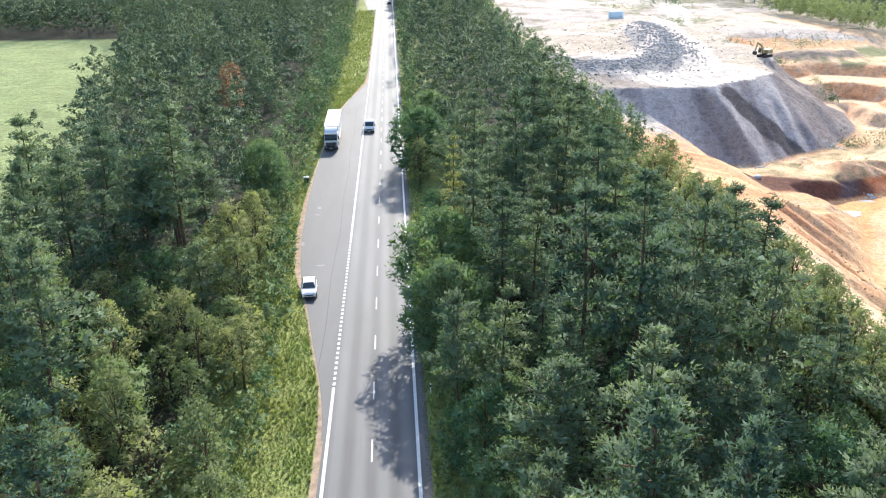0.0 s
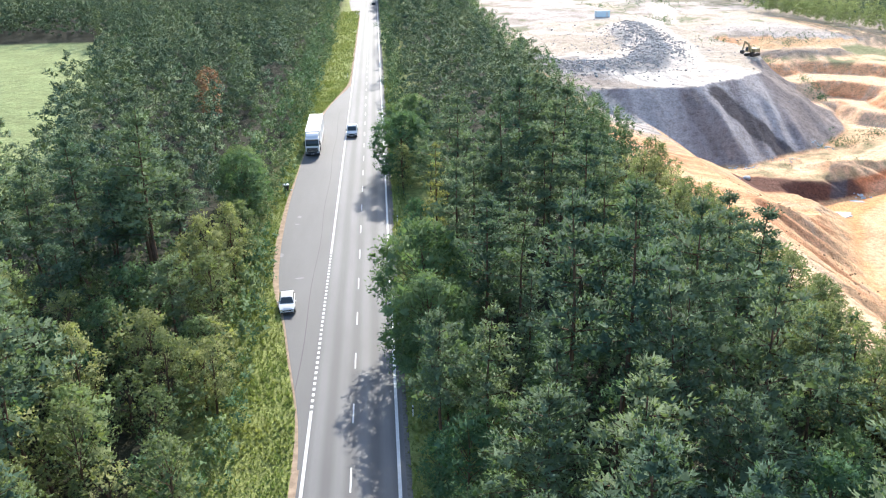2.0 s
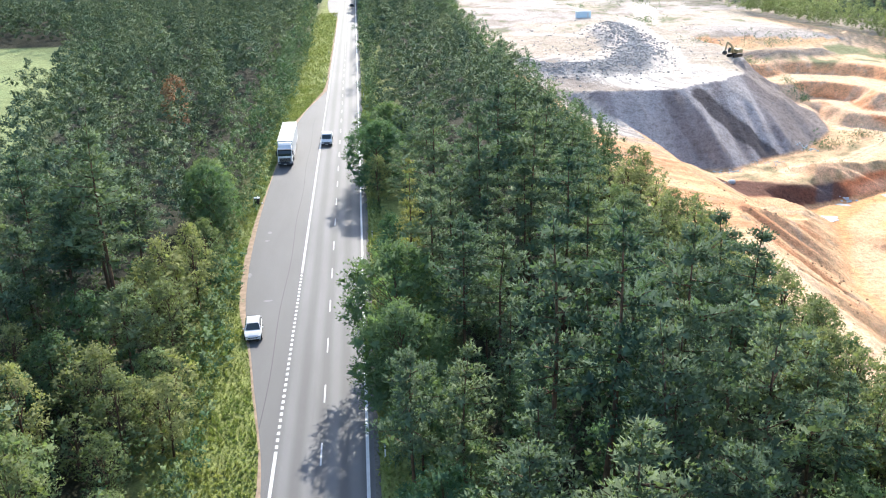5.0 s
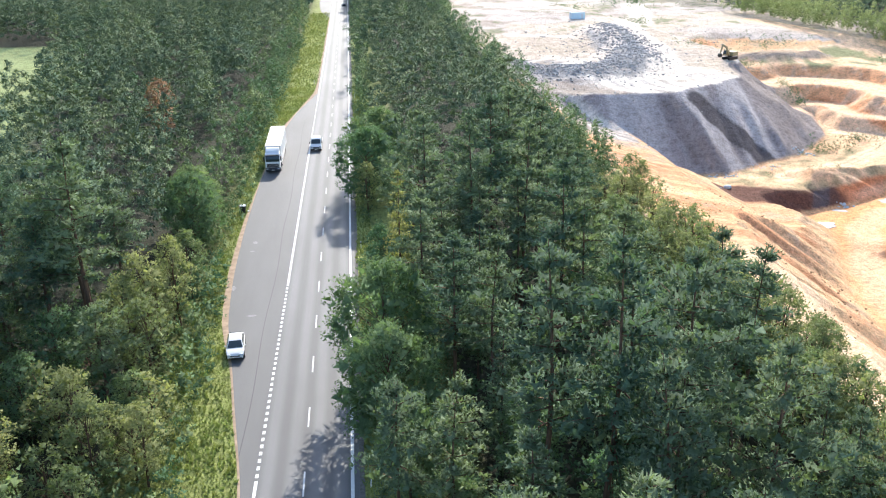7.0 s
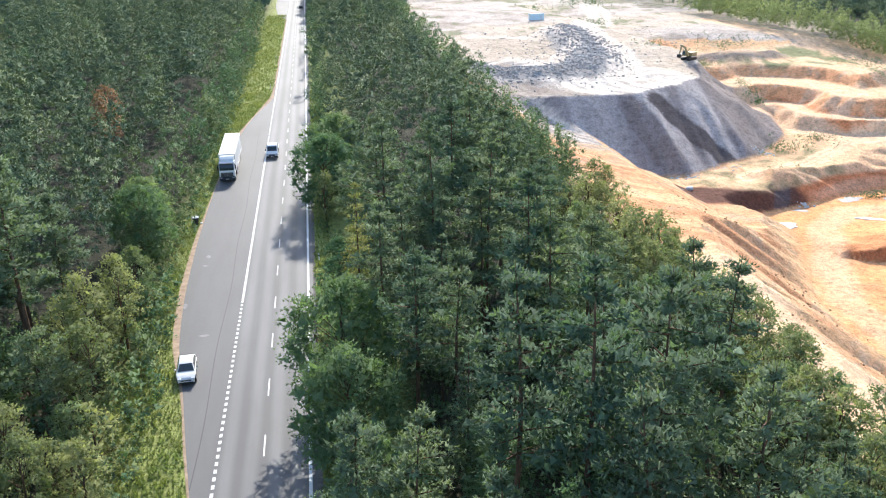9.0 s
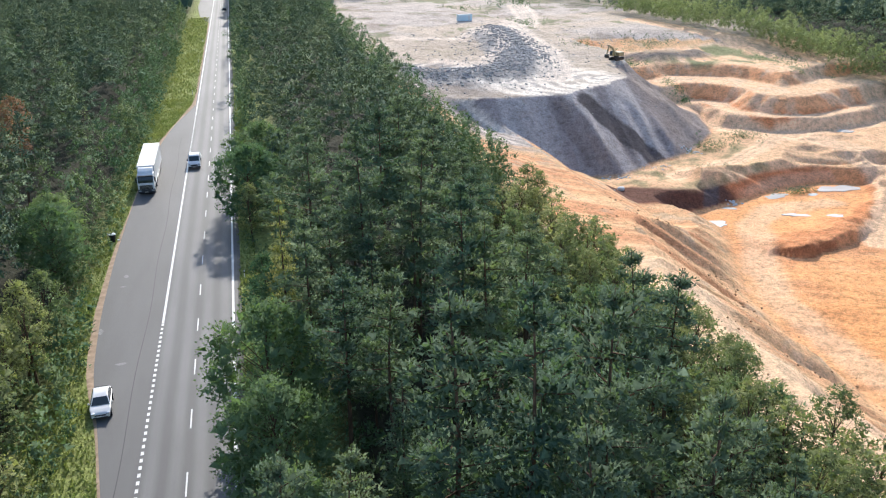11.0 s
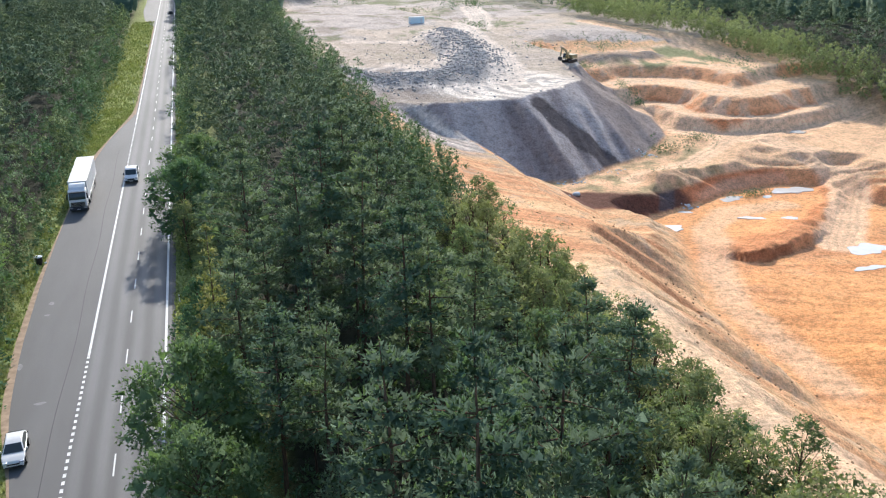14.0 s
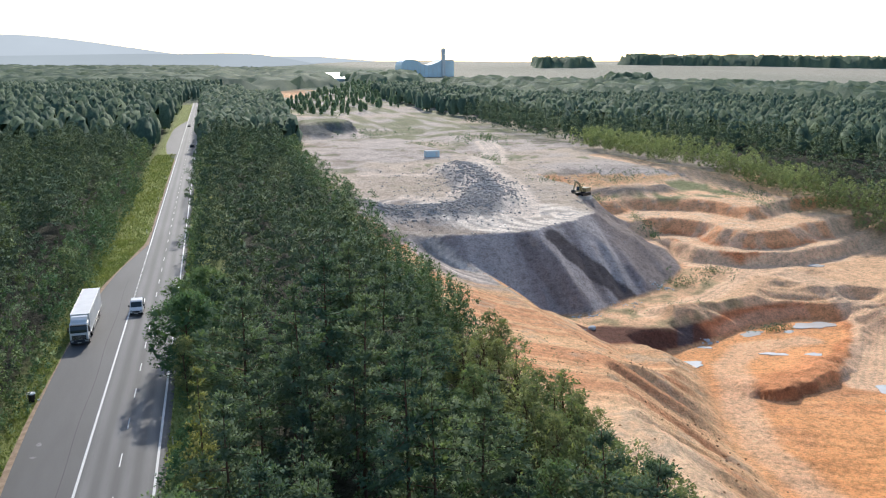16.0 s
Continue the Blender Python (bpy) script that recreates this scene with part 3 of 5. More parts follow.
ribbon("gravel_edge", [(4.15, 0), (4.15, ROAD_END)], [(4.55, 0), (4.55, ROAD_END)], -0.3, -0.015, M_GRAVEL, "narrow grey gravel edge strip of the road", "shoulder")


def marking(name, x0, x1, y0, y1, label, group):
    bm = box(x0, x1, y0, y1, 0.001, 0.006)
    return tagged(part(name, bm, M_PAINT, None), label, "road marking", group, "structure")


for s_ in ((-400, 70.5), (108.5, 177.0), (216.0, ROAD_END)):
    marking("edge_line", -3.71, -3.46, s_[0], s_[1], "broad white painted edge line", "edge lines")
marking("edge_line", 3.5, 3.76, -400, ROAD_END, "broad white painted edge line", "edge lines")
dash_me = None
for y0, count in ((70.9, 38), (177.4, 39)):
    for k in range(count):
        if dash_me is None:
            first = marking("block_mark", -3.71, -3.46, 0, 0.5, "short white block marking", "block markings")
            dash_me = first.data
            first.location.y = y0
            continue
        ob = tagged(new("block_mark", dash_me), "short white block marking", "road marking", "block markings", "structure")
        ob.location.y = y0 + k * 1.0
dash_me = None
for k in range(-6, 88):
    y0 = 61.9 + 9.4 * k - 3.1
    if dash_me is None:
        first = marking("centre_dash", -0.065, 0.065, 0, 3.1, "white painted centre dash", "centre dashes")
        dash_me = first.data
        first.location.y = y0
        continue
    ob = tagged(new("centre_dash", dash_me), "white painted centre dash", "road marking", "centre dashes", "structure")
    ob.location.y = y0
seam = [(-5.25 - 0.12 * math.sin(y * 0.21) - 0.004 * max(0, y - 120), y) for y in np.arange(74, 196, 2.0)]
M_FADED = simple("faded_paint", (0.27, 0.27, 0.265), 0.8, 0.2, vary=0.3)
M_TAR = simple("tar_seam", (0.045, 0.045, 0.047), 0.6, 0.4)
ribbon("tar_seam", [(x - 0.04, y) for x, y in seam], [(x + 0.04, y) for x, y in seam], -0.02, 0.002, M_TAR, "dark tar seam along the lay-by", "road seam")
for x, y, w, d_ in ((-8.7, 123.0, 0.35, 0.5), (-8.75, 119.8, 0.4, 0.22), (-9.7, 108.0, 0.28, 0.8), (-6.9, 100.2, 0.6, 0.25)):
    pts = [(x + w * math.cos(t) * (0.85 + 0.2 * math.sin(3 * t + y)), y + d_ * math.sin(t) * (0.9 + 0.2 * math.sin(2 * t + x))) for t in np.linspace(0, 2 * math.pi, 14, endpoint=False)]
    bm = bmesh.new()
    top_ = [bm.verts.new((p[0], p[1], 0.003)) for p in pts]
    low_ = [bm.verts.new((p[0], p[1], -0.03)) for p in pts]
    bm.faces.new(top_)
    bm.faces.new(low_[::-1])
    for k in range(14):
        bm.faces.new((top_[k], low_[k], low_[(k + 1) % 14], top_[(k + 1) % 14]))
    bmesh.ops.recalc_face_normals(bm, faces=bm.faces[:])
    tagged(part("faded_mark", bm, M_FADED, None), "faded pale patch on the lay-by asphalt", "road marking", "faded patches", "structure")

# ---- trees ----


def blades(c, d, size, count, width, spread, rng):
    """Bent leaf or needle clusters: count pointed blades from each centre c towards d."""
    n = len(c)
    c = np.repeat(c, count, 0)
    d = np.repeat(d, count, 0) + spread * rng.normal(size=(n * count, 3))
    d /= np.linalg.norm(d, axis=1, keepdims=True) + 1e-9
    p = np.cross(d, rng.normal(size=(n * count, 3)))
    p /= np.linalg.norm(p, axis=1, keepdims=True) + 1e-9
    s = (np.repeat(np.broadcast_to(size, n), count) * rng.uniform(0.7, 1.3, n * count))[:, None]
    v = np.stack([c - p * s * width, c + p * s * width, c + d * s], 1).reshape(-1, 3)
    return v, np.arange(len(v)).reshape(-1, 3)


def stick(a, b, r0, r1, sides):
    """A tapered branch between two points."""
    a, b = np.array(a, float), np.array(b, float)
    d = (b - a) / np.linalg.norm(b - a)
    u = np.cross(d, (0.31, 0.87, 0.2))
    u /= np.linalg.norm(u)
    w = np.cross(d, u)
    t = np.arange(sides) * 2 * np.pi / sides
    ring = np.cos(t)[:, None] * u + np.sin(t)[:, None] * w
    v = np.concatenate([a + ring * r0, b + ring * r1])
    i = np.arange(sides)
    j = (i + 1) % sides
    return v, np.concatenate([np.stack([i, j, j + sides], 1), np.stack([i, j + sides, i + sides], 1)])


def merge(pieces):
    vs, fs, n = [], [], 0
    for v, f in pieces:
        vs.append(v)
        fs.append(f + n)
        n += len(v)
    return np.concatenate(vs), np.concatenate(fs)


def foliage_mass(pads, tufts, count, size, width, spread, core, squash, lift, rng):
    """Leaves or needles over pads, each (centre, radius, outward direction), with soft normals pad by pad."""
    pieces, centres, n = [], [], 0
    cs, ds, own = [], [], []
    for c, r, d in pads:
        if core:
            q = rng.normal(size=(core, 3))
            q /= np.linalg.norm(q, axis=1, keepdims=True)
            v, f = blades(c + q * np.array([r, r, r * squash]) * 0.3, q, r * 0.6, 1, 0.5, 0.4, rng)
            pieces.append((v, f))
            centres.append(np.broadcast_to(c, v.shape))
        m = max(3, int(tufts * r * r + 4))
        q = rng.normal(size=(m, 3))
        q /= np.linalg.norm(q, axis=1, keepdims=True)
        cs.append(c + q * np.array([r, r, r * squash]) * rng.uniform(0.6, 1.05, (m, 1)))
        ds.append(q * 0.7 + d * 0.5 + np.array([0, 0, lift]))
        own.append(np.broadcast_to(c, (m, 3)))
    v, f = blades(np.concatenate(cs), np.concatenate(ds), size, count, width, spread, rng)
    pieces.append((v, f))
    centres.append(np.repeat(np.concatenate(own), 3 * count, 0))
    V, F = merge(pieces)
    P = V - np.concatenate(centres)
    P /= np.linalg.norm(P, axis=1, keepdims=True) + 1e-6
    N = 0.5 * P + 0.85 * crown_normals(V, rng) + np.array([0, 0, 0.2])
    N /= np.linalg.norm(N, axis=1, keepdims=True) + 1e-6
    return V, F, N


def pine_shape(rng, tall=17.0, wide=3.3, base=0.4, limbs=30, tufts=34, count=2, size=0.36, cone=0.6, width=0.22, core=5, sub=3):
    """Crown and trunk of a pine: flattened needle pads on rising limbs round a bent trunk."""
    bend = rng.normal(size=2) * 0.3
    wood, pads = [], []

    def axis(u):
        return np.array([bend[0] * math.sin(u * 3), bend[1] * math.sin(u * 2.3), u * tall])

    for k in range(5):
        wood.append(stick(axis(k / 5), axis((k + 1) / 5), 0.19 * (1 - k / 5.4), 0.19 * (1 - (k + 1) / 5.4), 6))
    lean = rng.uniform(0, 6.283)
    for k in range(limbs):
        f = min(1.0, (4 * (k // 4) + 2 + rng.normal() * 0.7) / limbs)
        f = max(0.0, f)
        u = base + (0.965 - base) * f
        az = k * 2.4 + rng.normal() * 0.45
        reach = (wide * (1 - f ** 1.6) ** cone * rng.uniform(0.62, 1.15) + 0.3) * (1 + 0.18 * math.cos(az - lean))
        if f < 0.2:
            reach *= rng.uniform(0.55, 0.95)
        d = np.array([math.cos(az), math.sin(az), 0.05 + 0.42 * f])
        a = axis(u)
        wood.append(stick(a, a + d * reach, 0.055, 0.012, 3))
        side = np.array([-d[1], d[0], 0])
        for t in (0.95, 0.62, 0.32)[:sub]:
            r = (0.34 + 0.19 * reach) * rng.uniform(0.75, 1.2) * (0.85 if t > 0.9 else 1.0)
            c = a + d * reach * t + side * rng.normal() * 0.24 * reach * t + np.array([0, 0, rng.normal() * 0.12])
            pads.append((c, r, d))
    for z, r in ((0.3, 0.26), (0.75, 0.42), (1.3, 0.6)):
        pads.append((axis(1.0) - np.array([0, 0, z]), r, np.array([0, 0, 1.0])))
    return foliage_mass(pads, tufts, count, size, width, 0.55, core, 0.62, 0.45, rng), merge(wood)


def spruce_shape(rng, tall=17.0, wide=2.4, base=0.18, tiers=15, tufts=60, size=0.25):
    """A pointed conifer: whorls of drooping boughs that grow shorter towards the tip."""
    wood, pads = [stick((0, 0, 0), (0, 0, tall * 0.98), 0.17, 0.02, 6)], []
    for k in range(tiers):
        f = k / (tiers - 1)
        z = tall * (base + (0.97 - base) * f)
        reach = wide * (1 - f) ** 0.85 + 0.22
        for j in range(max(3, int(7 * (1 - f) + 3))):
            az = j * 6.283 / max(3, int(7 * (1 - f) + 3)) + k * 1.1 + rng.normal() * 0.2
            d = np.array([math.cos(az), math.sin(az), -0.12 + 0.5 * f])
            e = reach * rng.uniform(0.75, 1.15)
            for t in (0.9, 0.5)[: 2 if reach > 0.9 else 1]:
                pads.append((np.array([0, 0, z]) + d * e * t, (0.22 + 0.15 * reach) * rng.uniform(0.8, 1.2), d))
    pads.append((np.array([0, 0, tall * 0.985]), 0.2, np.array([0, 0, 1.0])))
    return foliage_mass(pads, tufts, 2, size, 0.22, 0.5, 4, 0.55, 0.35, rng), merge(wood)


def broad_shape(rng, tall=13.0, wide=3.0, base=0.28, clumps=46, tufts=30, size=0.26, slim=1.0, count=2, core=5, fine=1.0):
    """Crown and trunk of a broadleaved tree: leaf clumps carried on limbs, with gaps between."""
    wood, pads = [], []
    trunk_top = np.array([rng.normal() * 0.4, rng.normal() * 0.4, tall * 0.72])
    wood.append(stick((0, 0, 0), trunk_top * 0.5, 0.17, 0.12, 6))
    wood.append(stick(trunk_top * 0.5, trunk_top, 0.12, 0.05, 6))
    mid, half = tall * (base + 1) / 2, tall * (1 - base) / 2
    for k in range(clumps):
        z = -1 + 2 * (k + rng.uniform(0, 1)) / clumps
        az = k * 2.4 + rng.normal() * 0.5
        ring = math.sqrt(max(0.02, 1 - abs(z) ** 2.2)) * (1 - 0.25 * max(z, 0)) * rng.uniform(0.5, 1.08)
        p = np.array([math.cos(az) * wide * ring * slim, math.sin(az) * wide * ring * slim, mid + z * half * 0.9])
        if k % 2 == 0:
            root = trunk_top * min(1.0, max(0.3, (p[2] - 1.2) / trunk_top[2] * 0.8))
            wood.append(stick(root, p, 0.05, 0.012, 3))
        d = p - np.array([0, 0, mid])
        pads.append((p, fine * rng.uniform(0.6, 1.2) * wide / 3.0, d / (np.linalg.norm(d) + 1e-6)))
    return foliage_mass(pads, tufts / (wide / 3.0) ** 2, count, size, 0.36, 0.7, core, 0.85, 0.25, rng), merge(wood)


def tree_thing(name, shape, leaf, label, category, group=""):
    """A tree as one thing: trunk with limbs, and crown."""
    (cv, cf, cn), (wv, wf) = shape
    t = new(name)
    tagged(t, label, category, group)
    part_mesh("trunk", mesh_from("trunk", wv, wf, M_BARK, True), t)
    part_mesh("crown", mesh_from("crown", cv, cf, leaf, normals=cn), t)
    return t


def scatter(x0, x1, y0, y1, gap, rng, jitter=0.42):
    xs, ys = np.arange(x0, x1, gap), np.arange(y0, y1, gap * 0.92)
    X, Y = np.meshgrid(xs, ys)
    X = X + (np.arange(len(ys)) % 2)[:, None] * gap / 2
    p = np.stack([X.ravel(), Y.ravel()], 1)
    return p + rng.uniform(-jitter, jitter, p.shape) * gap


def stuff_trees(name, label, category, shapes, leaf, places, scales, rng, tint=None, wood=False):
    """Many trees joined into one mesh, for woods that nobody could count."""
    vs, fs, ts, ns, n = [], [], [], [], 0
    which = rng.integers(0, len(shapes), len(places))
    for k, (v, f, nv) in enumerate(shapes):
        sel = np.where(which == k)[0]
        if not len(sel):
            continue
        a = rng.uniform(0, 6.283, len(sel))
        ca, sa = np.cos(a)[:, None], np.sin(a)[:, None]
        sc = scales[sel][:, None]
        wide = sc * rng.uniform(0.85, 1.15, (len(sel), 1))
        V = np.stack([(v[None, :, 0] * ca - v[None, :, 1] * sa) * wide, (v[None, :, 0] * sa + v[None, :, 1] * ca) * wide, v[None, :, 2] * sc], -1)
        ns.append(np.stack([nv[None, :, 0] * ca - nv[None, :, 1] * sa, nv[None, :, 0] * sa + nv[None, :, 1] * ca, nv[None, :, 2] + 0 * ca], -1).reshape(-1, 3))
        V = V + places[sel][:, None, :]
        F = f[None] + (np.arange(len(sel)) * len(v))[:, None, None] + n
        vs.append(V.reshape(-1, 3))
        fs.append(F.reshape(-1, 3))
        tt = rng.uniform(0, 1, len(sel)) if tint is None else tint[sel]
        ts.append(np.repeat(tt, len(v)))
        n += V.shape[0] * V.shape[1]
    me = mesh_from(name, np.concatenate(vs), np.concatenate(fs), leaf, normals=np.concatenate(ns))
    at = me.attributes.new("tint", "FLOAT", "POINT")
    at.data.foreach_set("value", np.concatenate(ts).astype(np.float32))
    return tagged(new(name, me), label, category, kind="stuff")


def on_ground(p):
    return np.concatenate([p, height(p[:, 0], p[:, 1])[:, None]], 1)


def left_limit(y):
    return np.interp(y, [40, 130, 165, 205, 292, 328], [-44, -47, -52, -61, -78, -97])


tr = np.random.default_rng(21)
PINES = [tree_thing("pine_tree", pine_shape(tr, 17 * s_, w_, b_, l_, 58, 2, 0.25, c_), M_PINE, "tall Scots pine with dense dark green needles in the forest", "tree", "forest pines")
         for s_, w_, b_, l_, c_ in ((1.0, 3.2, 0.36, 30, 0.75), (1.06, 2.8, 0.38, 30, 0.95), (0.92, 3.5, 0.42, 28, 0.6), (1.08, 3.0, 0.34, 32, 0.85), (0.97, 3.3, 0.44, 28, 0.65), (1.02, 2.5, 0.4, 28, 1.0))]
SMALL_BIRCHES = [tree_thing("birch_tree", broad_shape(tr, 8.0, 2.1, 0.04, 24, 20, 0.2), M_BIRCH, "young light green birch at the wood's sunny edge", "tree", "young birches") for _ in range(2)]
SPRUCES = [tree_thing("spruce_tree", spruce_shape(tr), M_PINE, "slender pointed spruce with green needles in the forest", "tree", "forest spruces")]
BROADS = [tree_thing("broadleaf_tree", broad_shape(tr, 13 * s_, w_, b_, 54, 52, 0.21), M_LEAF, "leafy deciduous tree with a rounded light green crown", "tree", "deciduous trees")
          for s_, w_, b_ in ((1.0, 3.4, 0.16), (0.95, 3.0, 0.12), (1.1, 3.7, 0.2))]
BIRCHES = [tree_thing("birch_tree", broad_shape(tr, 13.5, w_, 0.18, 46, 48, 0.19), M_BIRCH, "slim birch with fine olive-green leaves", "tree", "birches") for w_ in (2.4, 2.8)]
USED = set()


def plant(protos, x, y, s, rng):
    """A tree of one of these kinds at a place; the first of each shape is the original itself."""
    ob = protos[int(rng.integers(0, len(protos)))]
    m = Matrix.LocRotScale((x, y, float(height(x, y)) - 0.1), Euler((rng.normal() * 0.02, rng.normal() * 0.02, rng.uniform(0, 6.283))), (s * rng.uniform(0.98, 1.2), s * rng.uniform(0.98, 1.2), s))
    if ob.name in USED:
        copy_thing(ob, m)
    else:
        USED.add(ob.name)
        ob.matrix_basis = m


NEAR_END = 132
mid_pine, mid_leaf = [], []
pr = np.random.default_rng(5)
# single trees that stand out along the road
OLD_YELLOW = tree_thing("spruce_tree", spruce_shape(tr, 17.5, 2.0, 0.2, 14), M_YELLOW, "yellowing narrow conifer beside the road", "tree")
OLD_YELLOW.matrix_basis = pose(8.8, 93, 0)
RUST = tree_thing("dead_tree", broad_shape(tr, 16.5, 2.4, 0.45, 34, 30, 0.26), M_RUST, "tree with rust-red dry leaves among green pines", "tree")
RUST.matrix_basis = pose(-25.5, 155, 0)
OAKS = [tree_thing("oak_tree", broad_shape(tr, 13.0, 4.6, 0.06, 110, 110, 0.2, fine=0.85), M_LEAF, "broad oak with a dense leafy crown beside the road", "tree", "roadside oaks")]
OAK = [(6.5, 83.0, 0.98), (6.9, 74.0, 0.85), (6.4, 139, 0.9), (8.4, 150, 0.95), (-16.2, 121, 0.82), (-17.0, 130, 0.7)]
for x, y, s in OAK:
    plant(OAKS, x, y, s, pr)
for x, y, s in ((7.8, 66.5, 0.62), (10.6, 60.0, 0.78), (8.0, 54.0, 0.7), (9.0, 46.0, 0.75), (7.6, 100.5, 0.7), (7.4, 110.0, 0.75), (-13.6, 97.0, 0.8), (-15.5, 91.0, 0.85)):
    plant(BIRCHES if x < 0 else BROADS, x, y, s, pr)
# wood between road and quarry
for x, y in scatter(6.2, 49.5, 24, 400, 5.9, pr):
    if x < 5.8 or x > 46.5 + 1.2 * math.sin(y * 0.13) - 2.5 * step(110, 150, y) + 1.2 * step(115, 90, y) * step(66, 84, y) or min(math.hypot(x - a, y - b) for a, b, _ in OAK) < 4.0 or math.hypot(x - 8.8, y - 92) < 3.4:
        continue
    u = pr.uniform()
    if x < 9.5:
        kind, s = ("broad" if u < 0.6 else "birch" if u < 0.75 else "pine"), pr.uniform(0.55, 0.9)
    elif x > 41.0:
        kind, s = ("birch" if u < 0.7 else "broad"), pr.uniform(0.58, 0.8)
    elif x > 35.0:
        kind, s = ("birch" if u < 0.6 else "broad" if u < 0.85 or x > 36.5 else "pine"), pr.uniform(0.72, 0.88)
    else:
        kind, s = ("pine" if u < 0.86 else "spruce" if u < 0.93 and x < 26 else "broad"), pr.uniform(0.62, 1.14) * (1 - 0.16 * step(24, 36, x)) * (0.86 + 0.28 * float(fbm(x / 9, y / 9, 101)))
    if y < NEAR_END:
        plant({"pine": PINES, "spruce": SPRUCES, "broad": BROADS, "birch": BIRCHES}[kind], x, y, s, pr)
    else:
        (mid_pine if kind in ("pine", "spruce") else mid_leaf).append((x, y, s))
for x, y in scatter(37.5, 49.5, 40, 200, 3.4, pr):
    if x > 47.0 + 1.2 * math.sin(y * 0.13) - 2.5 * step(110, 150, y) + 1.2 * step(115, 90, y) * step(66, 84, y):
        continue
    if y < NEAR_END:
        plant(SMALL_BIRCHES, x, y, pr.uniform(0.8, 1.15), pr)
    else:
        mid_leaf.append((x, y, pr.uniform(0.45, 0.65)))
# wood west of the road
for x, y in scatter(-100, -8, 34, 400, 5.4, pr):
    lim = left_limit(y) if y < 328 else -100
    rim = np.interp(y, [40, 85, 105, 170, 215, 300], [-9.7, -10.6, -12.4, -13.4, -12.8, -12.5]) - 0.8 * math.sin(y * 0.23)
    if x < lim or x > rim or min(math.hypot(x - a, y - b) for a, b, _ in OAK) < 3.2:
        continue
    u = pr.uniform()
    if x > rim - 5:
        kind, s = ("broad" if u < 0.45 else "birch"), pr.uniform(0.5, 0.9)
    elif y < 92:
        kind, s = ("birch" if u < 0.5 else "broad" if u < (0.9 if y < 62 else 0.7) else "pine"), pr.uniform(0.75, 1.0)
    else:
        kind, s = ("pine" if u < 0.86 else "broad"), pr.uniform(0.66, 1.04) * (0.86 + 0.28 * float(fbm(x / 9, y / 9, 101)))
    if y < NEAR_END - 26 and x > -52:
        plant({"pine": PINES, "broad": BROADS, "birch": BIRCHES}[kind], x, y, s, pr)
    else:
        (mid_pine if kind == "pine" else mid_leaf).append((x, y, s))
for x, y in scatter(-56, -11, 36, 80, 5.6, pr):
    if x < np.interp(y, [40, 85], [-10.4, -11.0]) - 1:
        plant(SMALL_BIRCHES, x, y, pr.uniform(0.6, 1.15), pr)
M_P = [pine_shape(tr, 17, w_, 0.42, 19, 30, 1, 0.34, c_, 0.3, 6, 2)[0] for w_, c_ in ((3.4, 0.85), (3.0, 1.05), (3.6, 0.75), (3.2, 0.95), (2.8, 1.1))]
M_B = [broad_shape(tr, 13, 3.2, 0.16, 22, 26, 0.34, 1.0, 1, 6)[0] for _ in range(3)]


E_P = [pine_shape(tr, 17, w_, 0.1, 13, 4, 1, 0.6, 0.8, 0.32, 4, 2)[0] for w_ in (3.4, 3.0, 2.7)]


def far_pine(rng):
    """A small distant conifer: an uneven, lumpy crown."""
    k, rings, i = 7, [], np.arange(7)
    for z, r in ((2.0, 2.6), (8.0, 3.6), (12.0, 3.1), (14.6, 1.9)):
        t = i * 2 * np.pi / k + rng.uniform(0, 1)
        rr = r * rng.uniform(0.6, 1.25, k)
        rings.append(np.stack([rr * np.cos(t), rr * np.sin(t), z + rng.normal(size=k) * 0.8], 1))
    v = np.concatenate(rings + [[[0.2 * rng.normal(), 0.2 * rng.normal(), 16.4]]])
    j = (i + 1) % k
    f = [np.concatenate([np.stack([a + i, a + j, a + k + j], 1), np.stack([a + i, a + k + j, a + k + i], 1)]) for a in (0, k, 2 * k)]
    f.append(np.stack([3 * k + i, 3 * k + j, np.full(k, 4 * k)], 1))
    return v, np.concatenate(f), crown_normals(v, rng)


F_P = [far_pine(tr) for _ in range(6)]


def wood_of(name, label, shapes, leaf, rows, rng, category="trees", tint=None):
    a = np.array(rows)
    t = None if tint is None else rng.uniform(tint, 1.0, len(a))
    return stuff_trees(name, label, category, shapes, leaf, on_ground(a[:, :2]), a[:, 2], rng, t)


wood_of("pine_wood", "dense dark green pine wood along the road", M_P, M_PINE_FAR, mid_pine, pr)
wood_of("deciduous_wood", "light green deciduous trees at the wood's edges", M_B, M_LEAF_FAR, mid_leaf, pr)


def far_rows(poly, gap, rng, lo, hi):
    xs, ys = [p[0] for p in poly], [p[1] for p in poly]
    p = scatter(min(xs), max(xs), min(ys), max(ys), gap, rng)
    p = p[polygon_distance(p[:, 0], p[:, 1], poly) < 0]
    return [(x, y, rng.uniform(lo, hi)) for x, y in p]


FAR_WEST = [(-13, 400), (-13, 870), (30, 1250), (-60, 1500), (-640, 1300), (-480, 400)]
FAR_BELT = [(6.5, 400), (44, 400), (60, 700), (75, 930), (6.5, 930)]
NEAR_EAST = [(240, 225), (224, 264), (218, 287), (217, 315), (209, 333), (201, 354), (197, 379), (192, 425), (182, 430), (176, 480), (172, 600), (200, 600), (205, 480), (240, 420), (262, 350), (290, 280), (300, 225)]
FAR_EAST = [(300, 225), (290, 280), (262, 350), (240, 420), (205, 480), (200, 600), (180, 760), (200, 1100), (330, 1250), (640, 1000), (720, 520), (480, 150), (300, 190)]
